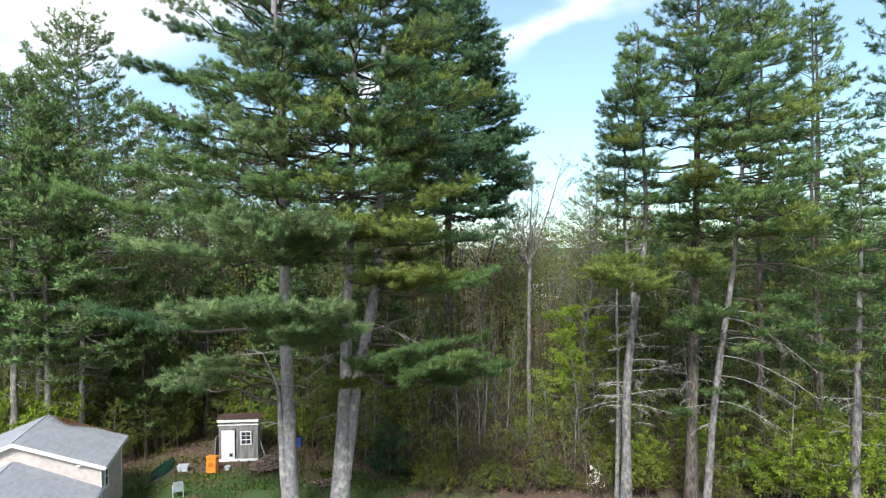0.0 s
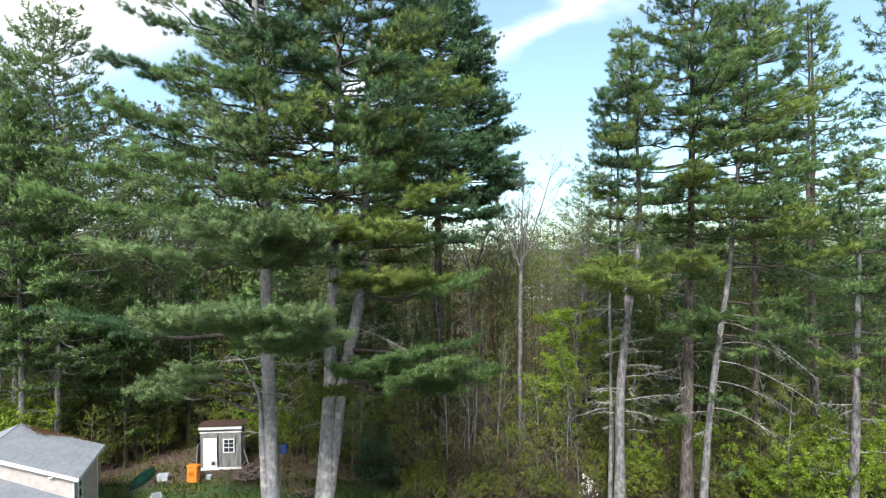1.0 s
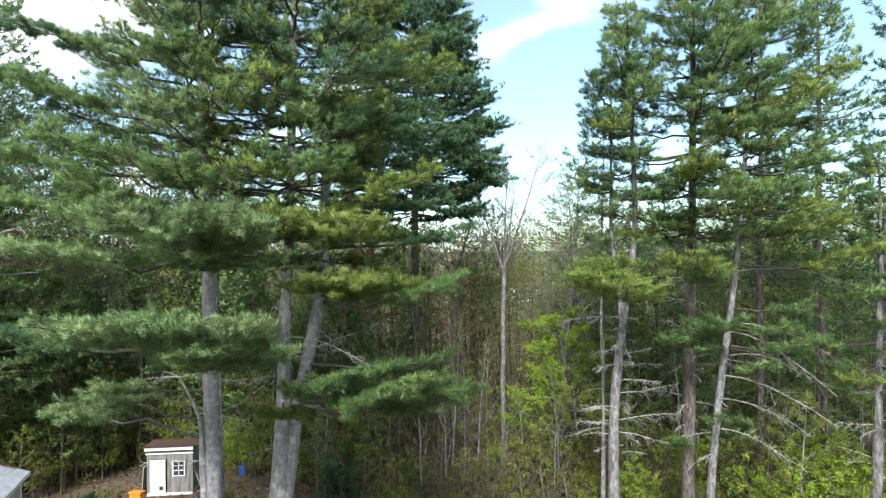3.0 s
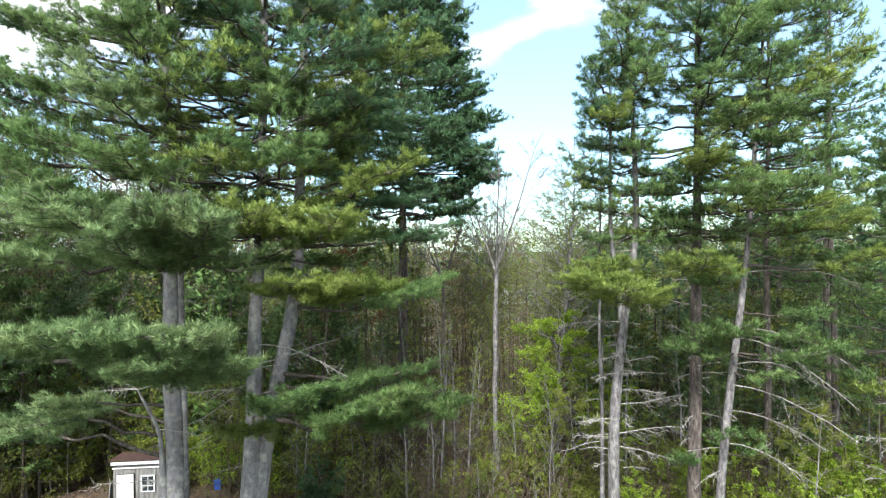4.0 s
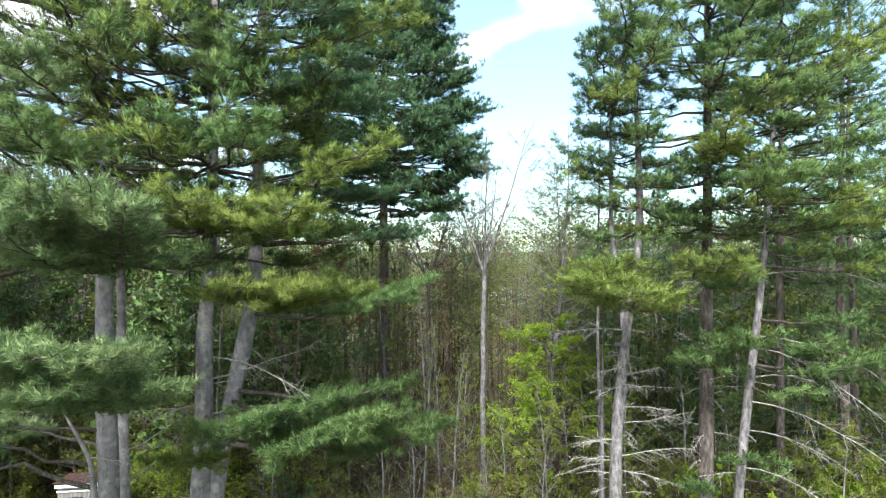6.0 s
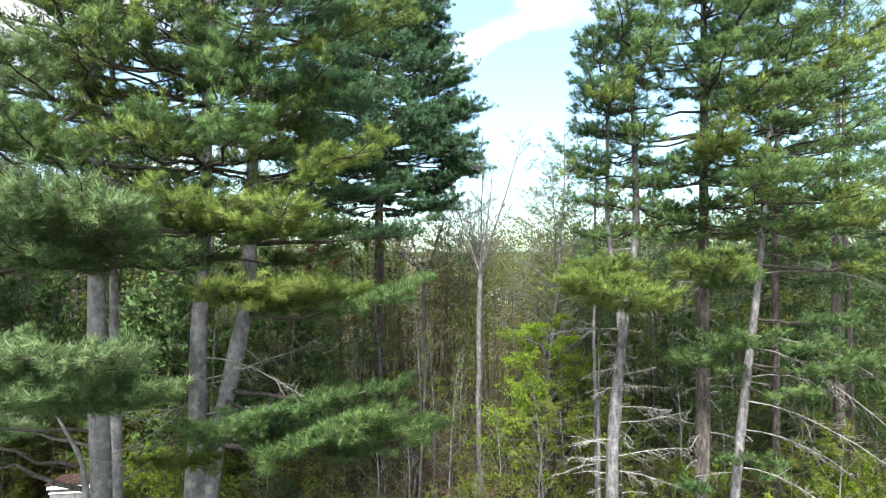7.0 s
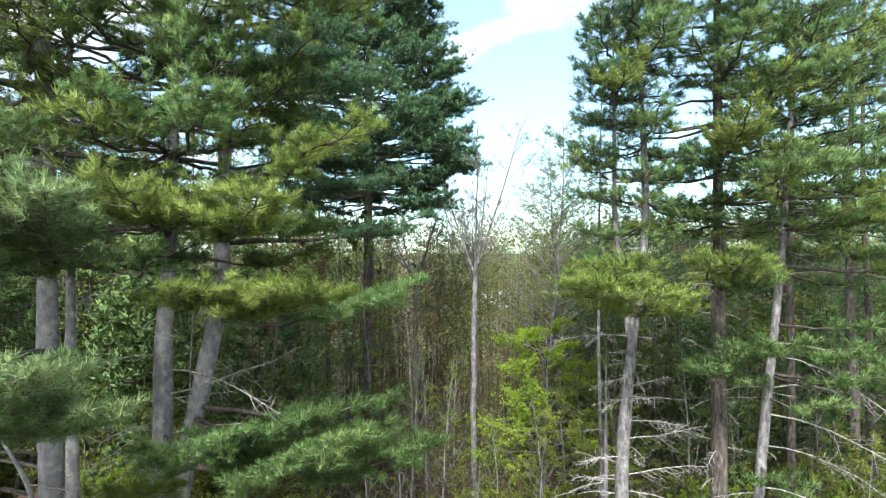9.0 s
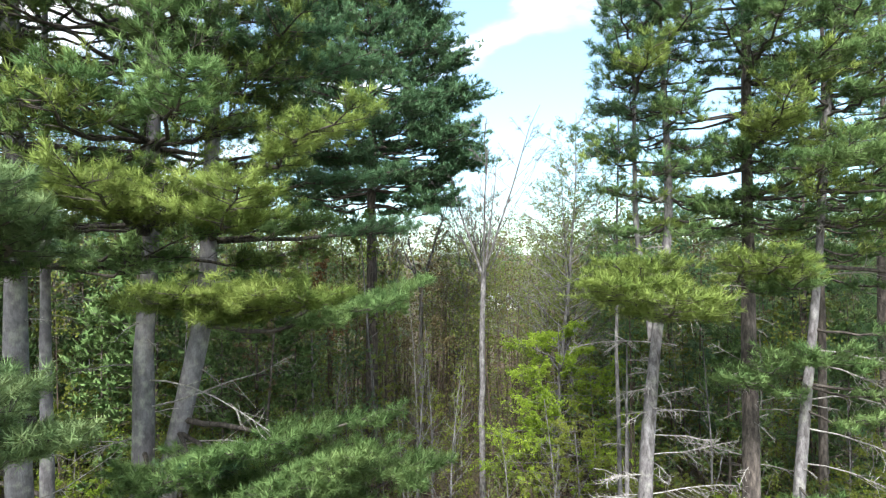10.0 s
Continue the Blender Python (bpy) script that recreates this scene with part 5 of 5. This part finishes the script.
# bushes, saplings and bare brush along the wood's edge
BUSHES = [
    broadleaf("bush", "leafy bush with yellow-green spring leaves", "bush", "bushes at the wood's edge", 91, LEAF, BRUSH, height=3.0, r0=0.022, crown_from=0.12, spread=0.42, first=9, leaf_n=2200, leaf=0.085, up=0.8, stems=4, twig_r=0.006, m=5, fine=3, lift=0.12),
    broadleaf("bush", "bush with bright green spring leaves", "bush", "bushes at the wood's edge", 92, LEAF_BRIGHT, BRUSH, height=3.4, r0=0.022, crown_from=0.12, spread=0.42, first=9, leaf_n=2200, leaf=0.085, up=0.7, stems=4, twig_r=0.006, m=5, fine=3, lift=0.12),
    broadleaf("brush", "bare brown brush of thin upright stems", "brush", "bare brush at the wood's edge", 93, BUD_RED, BRUSH, height=3.8, r0=0.03, crown_from=0.12, spread=0.42, first=8, leaf_n=300, leaf=0.08, up=0.8, stems=4, lean=0.26, twig_r=0.013, m=4, fine=2, lift=0.1),
    broadleaf("bush", "thin bush with few olive leaves", "bush", "bushes at the wood's edge", 94, LEAF_OLIVE, BRUSH, height=3.2, r0=0.022, crown_from=0.15, spread=0.38, first=9, leaf_n=1500, leaf=0.075, up=0.9, stems=4, twig_r=0.006, m=5, fine=3, lift=0.12),
    broadleaf("bush", "dense bush with fine bright green leaves", "bush", "bushes at the wood's edge", 95, LEAF_BRIGHT, BRUSH, height=4.2, r0=0.028, crown_from=0.1, spread=0.42, first=12, leaf_n=4600, leaf=0.09, up=0.7, stems=4, twig_r=0.006, m=5, fine=3, lift=0.12),
    broadleaf("sapling", "slim sapling with sprays of small yellow-green leaves", "sapling", "saplings at the wood's edge", 97, LEAF, BARK_PALE, height=7.0, r0=0.04, crown_from=0.15, spread=0.3, first=26, leaf_n=3600, leaf=0.07, up=0.35, m=5, fine=3, twig_r=0.007, dome=0.7, lift=0.1),
    broadleaf("sapling", "thin pale bare sapling with fine twigs", "sapling", "saplings at the wood's edge", 98, LEAF_OLIVE, BARK, height=8.5, r0=0.06, crown_from=0.25, spread=0.2, first=14, leaf_n=350, leaf=0.08, up=1.3, m=4, fine=2, twig_r=0.013),
]
used_bush = {}


def plant(k, x, y, s, turn):
    m = pose(x, y, gz(x, y) - 0.05, 0, 0, turn)
    ob = copy_thing(BUSHES[k], m) if k in used_bush else BUSHES[k]
    used_bush[k] = True
    ob.matrix_world = m @ Matrix.Scale(s, 4)


for k, x, y, s in ((0, 0.2, 36.5, 0.8), (0, 6.5, 36, 0.9), (3, 4.5, 37.5, 1.2), (4, 21.5, 34, 1.0), (4, 24, 33.5, 1.15), (4, 26.5, 35, 1.3), (4, 23, 36, 1.2), (0, 19, 35, 1.0), (0, 17, 36, 1.0), (3, 15, 34.5, 1.0), (2, 12.2, 36, 1.0), (2, 8, 36.5, 1.0), (4, 17.5, 33.5, 0.75), (4, 19.3, 32.6, 0.8), (0, 15.6, 33.4, 0.8), (0, 12.0, 34.6, 0.9), (0, 11.2, 34.2, 1.15), (3, -4.3, 40.5, 1.2), (3, -1.6, 41, 1.1), (1, 9.6, 42.5, 1.1), (0, 11.0, 40.2, 1.1), (0, 7.4, 42, 1.0)):
    plant(k, x, y, s, rng.uniform(0, 360))
for i in range(16):
    plant(2, -2.5 + i * 0.72 + rng.normal(0, 0.4), rng.uniform(36.5, 41.5), rng.uniform(0.5, 0.95), rng.uniform(0, 360))
edge = np.random.default_rng(73)
for i in range(120):                         # the leafy fringe along the wood's edge, thickest where the lawn ends
    x, y = edge.uniform(-1.5, 27), edge.uniform(33.5, 41.5)
    if y < 35.6 - 0.12 * x or min((x - a) ** 2 + (y - b) ** 2 for a, b in ((9.6, 32.3), (13.1, 32.5), (13.2, 30.9))) < 1.0:
        continue
    k = (2, 2, 3, 0, 6, 3)[int(edge.integers(0, 6))] if x < 9 else (0, 1, 3, 4, 5, 0, 2)[int(edge.integers(0, 7))]
    plant(k, x, y, edge.uniform(0.6, 1.05) * (0.62 if k > 4 else 1.0), edge.uniform(0, 360))
for i in range(15):                          # low bushes where the lawn gives way to brush
    plant((0, 3, 0, 2, 3)[i % 5], -1.4 + 0.78 * i, edge.uniform(34.3, 35.7), edge.uniform(0.45, 0.8), edge.uniform(0, 360))
for i in range(34):                          # leafy growth behind the shed and the house
    x, y = edge.uniform(-34, -9), edge.uniform(43.6, 47)
    if x < -21:
        y -= 4.5
    plant((0, 3, 1, 5, 0)[i % 5], x, y, edge.uniform(0.7, 1.2), edge.uniform(0, 360))
for i in range(12):                          # tall leafy bushes under the dead boughs
    plant((4, 1, 5)[i % 3], edge.uniform(15.5, 25), edge.uniform(31.5, 35.5), edge.uniform(0.8, 1.3), edge.uniform(0, 360))
for i in range(9):                           # bright bushes behind the house
    plant(4, edge.uniform(-32, -25), edge.uniform(36, 40.5), edge.uniform(1.1, 1.5), edge.uniform(0, 360))
for x, y, k in ((-2.3, 37.6, 0.55), (-1.5, 38.4, 0.6), (-0.7, 37.4, 0.5), (0.9, 37.2, 0.5), (3.0, 37.0, 0.55)):
    plant(5, x, y, k, edge.uniform(0, 360))
for i in range(8):                           # thin stems in the opening
    plant(6, edge.uniform(-3, 9), edge.uniform(37.5, 44), edge.uniform(0.7, 1.3), edge.uniform(0, 360))
for i in range(60):                          # saplings in the wood's front rows
    y = edge.uniform(39.5, 52)
    x = edge.uniform(-0.62, 0.72) * y
    if -20 < x < -10 and y < 46:
        continue
    plant(5 if edge.random() < 0.5 else 6, x, y, edge.uniform(0.6, 1.25), edge.uniform(0, 360))
for i in range(64):
    y = rng.uniform(38.5, 66)
    x = rng.uniform(-0.85, 0.85) * y
    if -20 < x < -10 and y < 45.5:
        continue
    u = x / y
    if u < -0.05:
        k = (0, 0, 3, 1)[int(rng.integers(0, 4))]
    elif u < 0.33:
        k = (2, 0, 3, 2)[int(rng.integers(0, 4))]
    else:
        k = (0, 1, 3, 2)[int(rng.integers(0, 4))]
    plant(k, x, y, rng.uniform(0.7, 1.5), rng.uniform(0, 360))


stand(broadleaf("blossom_bush", "small shrub with white spring blossom", "bush", "bushes at the wood's edge", 96, BLOSSOM, BRUSH, height=2.4, r0=0.02, crown_from=0.3, spread=0.3, first=8, leaf_n=220, leaf=0.06, up=1.0, stems=2, twig_r=0.006, m=4, fine=2), 8.7, 34)


# ---- thicket, inner wood and far woods, too many to count ----
def wood_mass(name, label, seed, count, y0, y1, x0, x1, h0, h1, n, leaf, mats, shares, low=0.55, tall=0.22, broad=0.13, gap=None):
    """Many trees as one sheet of trunks and crowns: (crowns: loose clumps of leaves along drooping sprays)."""
    r = np.random.default_rng(seed)
    wood, greens = Buf(), [Buf() for _ in mats]
    for i in range(count):
        y = y0 + (y1 - y0) * r.random()
        x = r.uniform(x0, x1) * y
        h = r.uniform(h0, h1)
        if gap and gap[0] < x / y < gap[1]:
            h *= gap[2]
        if -20 < x < -10 and y < 46:
            continue
        z = gz(x, y)
        top = np.array([x + r.normal(0, 0.04 * h + 0.12), y + r.normal(0, 0.04 * h + 0.12), z + h])
        foot = np.array([x, y, z])
        spikes(wood, foot[None], top[None], 0.004 * h + 0.015)
        c = 18
        u = r.uniform(max(0.05, low - 1.6 * tall), 1.0, c)
        az = r.uniform(0, 2 * math.pi, c)
        rad = h * broad * (1.25 - 0.9 * u) * r.uniform(0.5, 1.2, c)
        a = foot + (top - foot) * u[:, None]
        b = a + np.stack([np.cos(az) * rad, np.sin(az) * rad, rad * r.uniform(-0.1, 0.6, c)], 1)
        spikes(wood, a, b, 0.02)
        j = r.integers(0, c, n)
        w = r.uniform(0.25, 1.1, (n, 1))
        p = a[j] + (b - a)[j] * w + r.normal(0, 1, (n, 3)) * np.array([0.04, 0.04, 0.018]) * h
        g = int(r.choice(len(mats), p=shares))
        if mats[g] in (PINE, PINE_BLUE):
            p = p[:n * 2 // 3]
            blades(greens[g], r, p, (b - a)[j[:len(p)]] / rad[j[:len(p)], None] + np.array([0, 0, 0.3]), leaf * 1.7, leaf * 0.17, 5, 0.4)
        else:
            leaves(greens[g], r, p, leaf, 0.45)
    tagged(new(name + "_trunks", wood.mesh(name, BRUSH)), "thin brown trunks and twigs of " + label, "wood", kind="stuff")
    for g, m in zip(greens, mats):
        if g.n:
            tagged(new(name + "_crowns", g.mesh(name, m)), "leafy crowns of " + label, "wood", kind="stuff")


wood_mass("edge_tall_wood", "a tall mixed wood behind the pines at the edge", 109, 90, 50, 74, 0.28, 0.95, 15, 20.5, 700, 0.24, (BUD_RED, LEAF_OLIVE, PINE_BLUE, PINE), (0.15, 0.3, 0.35, 0.2), 0.4, 0.25, 0.17)
wood_mass("inner_wood", "a dense green wood behind the shed", 101, 150, 47, 66, -1.0, 0.0, 7, 19, 760, 0.17, (LEAF_OLIVE, PINE_BLUE, LEAF, PINE), (0.34, 0.42, 0.16, 0.08), 0.45, 0.25, 0.17)
wood_mass("tall_wood", "a tall mixed wood behind the pines", 107, 135, 53, 76, -0.95, 0.02, 19, 28, 1100, 0.23, (BUD_RED, LEAF_OLIVE, PINE_BLUE, PINE), (0.27, 0.33, 0.25, 0.15), 0.4, 0.25, 0.17)
wood_mass("opening_wood", "a thin brownish wood in the opening", 102, 140, 50, 80, -0.02, 0.30, 10, 17.5, 460, 0.14, (LEAF_OLIVE, BUD_RED, LEAF), (0.45, 0.27, 0.28), 0.5, 0.25, 0.14)
wood_mass("edge_wood", "a dense green wood behind the pines", 103, 110, 42, 66, 0.29, 0.95, 8, 17, 760, 0.18, (LEAF_OLIVE, PINE_BLUE, LEAF, PINE), (0.22, 0.46, 0.1, 0.22), 0.45, 0.25, 0.17)
wood_mass("bare_thicket", "a bare brown thicket", 106, 220, 38, 58, -0.1, 0.3, 1.5, 5.5, 36, 0.10, (BUD_RED, LEAF), (0.45, 0.55), 0.6, 0.3, 0.3)
wood_mass("thicket", "low leafy undergrowth", 104, 260, 41, 62, -0.95, 0.9, 1.5, 4.5, 330, 0.11, (LEAF, LEAF_OLIVE, LEAF_BRIGHT), (0.3, 0.6, 0.1), 0.4, 0.3, 0.3)
wood_mass("leafy_undergrowth", "a leafy green understorey", 108, 240, 40.5, 52, -0.66, -0.02, 2.5, 8, 420, 0.10, (LEAF, LEAF_OLIVE, LEAF_BRIGHT), (0.5, 0.25, 0.25), 0.35, 0.3, 0.3)
wood_mass("far_wood", "a far wood", 105, 420, 72, 210, -1.0, 0.95, 13, 22, 240, 0.45, (LEAF_OLIVE, BUD_RED, PINE_BLUE), (0.5, 0.22, 0.28), 0.5, 0.25, 0.17, (0.02, 0.24, 0.92))

wood_mass("ridge_wood", "a wooded rise far behind the opening", 110, 230, 84, 150, -0.36, 0.6, 14, 20, 170, 0.42, (LEAF_OLIVE, BUD_RED, PINE_BLUE), (0.45, 0.3, 0.25), 0.35, 0.2, 0.2)


# ---- fallen leaves and weeds on the ground ----
def litter():
    r = np.random.default_rng(121)
    b = Buf()
    n = 26000
    y = r.uniform(35, 50, n)
    x = r.uniform(-0.62, 0.72, n) * y
    keep = (y > 38.6) | (x > -1) | (r.random(n) < 0.12)
    x, y = x[keep], y[keep]
    leaves(b, r, np.stack([x, y, ground_z(x, y) + r.uniform(0.02, 0.07, len(x))], 1), 0.16, 0.7)
    tagged(new("leaf_litter", b.mesh("leaf_litter", LITTER)), "brown fallen leaves strewn over the ground", "fallen leaves", kind="stuff")
    g = Buf()
    n = 9000
    y = r.uniform(36, 48, n)
    x = r.uniform(-0.62, 0.72, n) * y
    keep = np.sin(x * 0.9 + 2) * np.sin(y * 1.2) + r.normal(0, 0.4, n) > 0.1
    p = np.stack([x, y, ground_z(x, y)], 1)[keep]
    blades(g, r, p, np.tile([0, 0, 1.0], (len(p), 1)), 0.3, 0.05, 4, 0.4)
    tagged(new("weeds", g.mesh("weeds", LEAF)), "low green weeds and young shoots", "weeds", kind="stuff")


litter()


# ---- grass on the lawn ----
def grass():
    r = np.random.default_rng(111)
    b = Buf()
    n = 26000
    x, y = r.uniform(-19, -1.8, n), r.uniform(33, 38.9, n)
    p = np.stack([x, y, ground_z(x, y) + 0.01], 1)
    keep = np.sin(x * 1.3) * np.sin(y * 1.1 + 0.6) + r.normal(0, 0.5, n) > -0.3
    p = p[keep]
    blades(b, r, p, np.tile([0, 0, 1.0], (len(p), 1)), 0.09, 0.022, 2, 0.35)
    tagged(new("grass", b.mesh("grass", GRASS)), "short green grass blades on the lawn", "grass", kind="stuff")


grass()
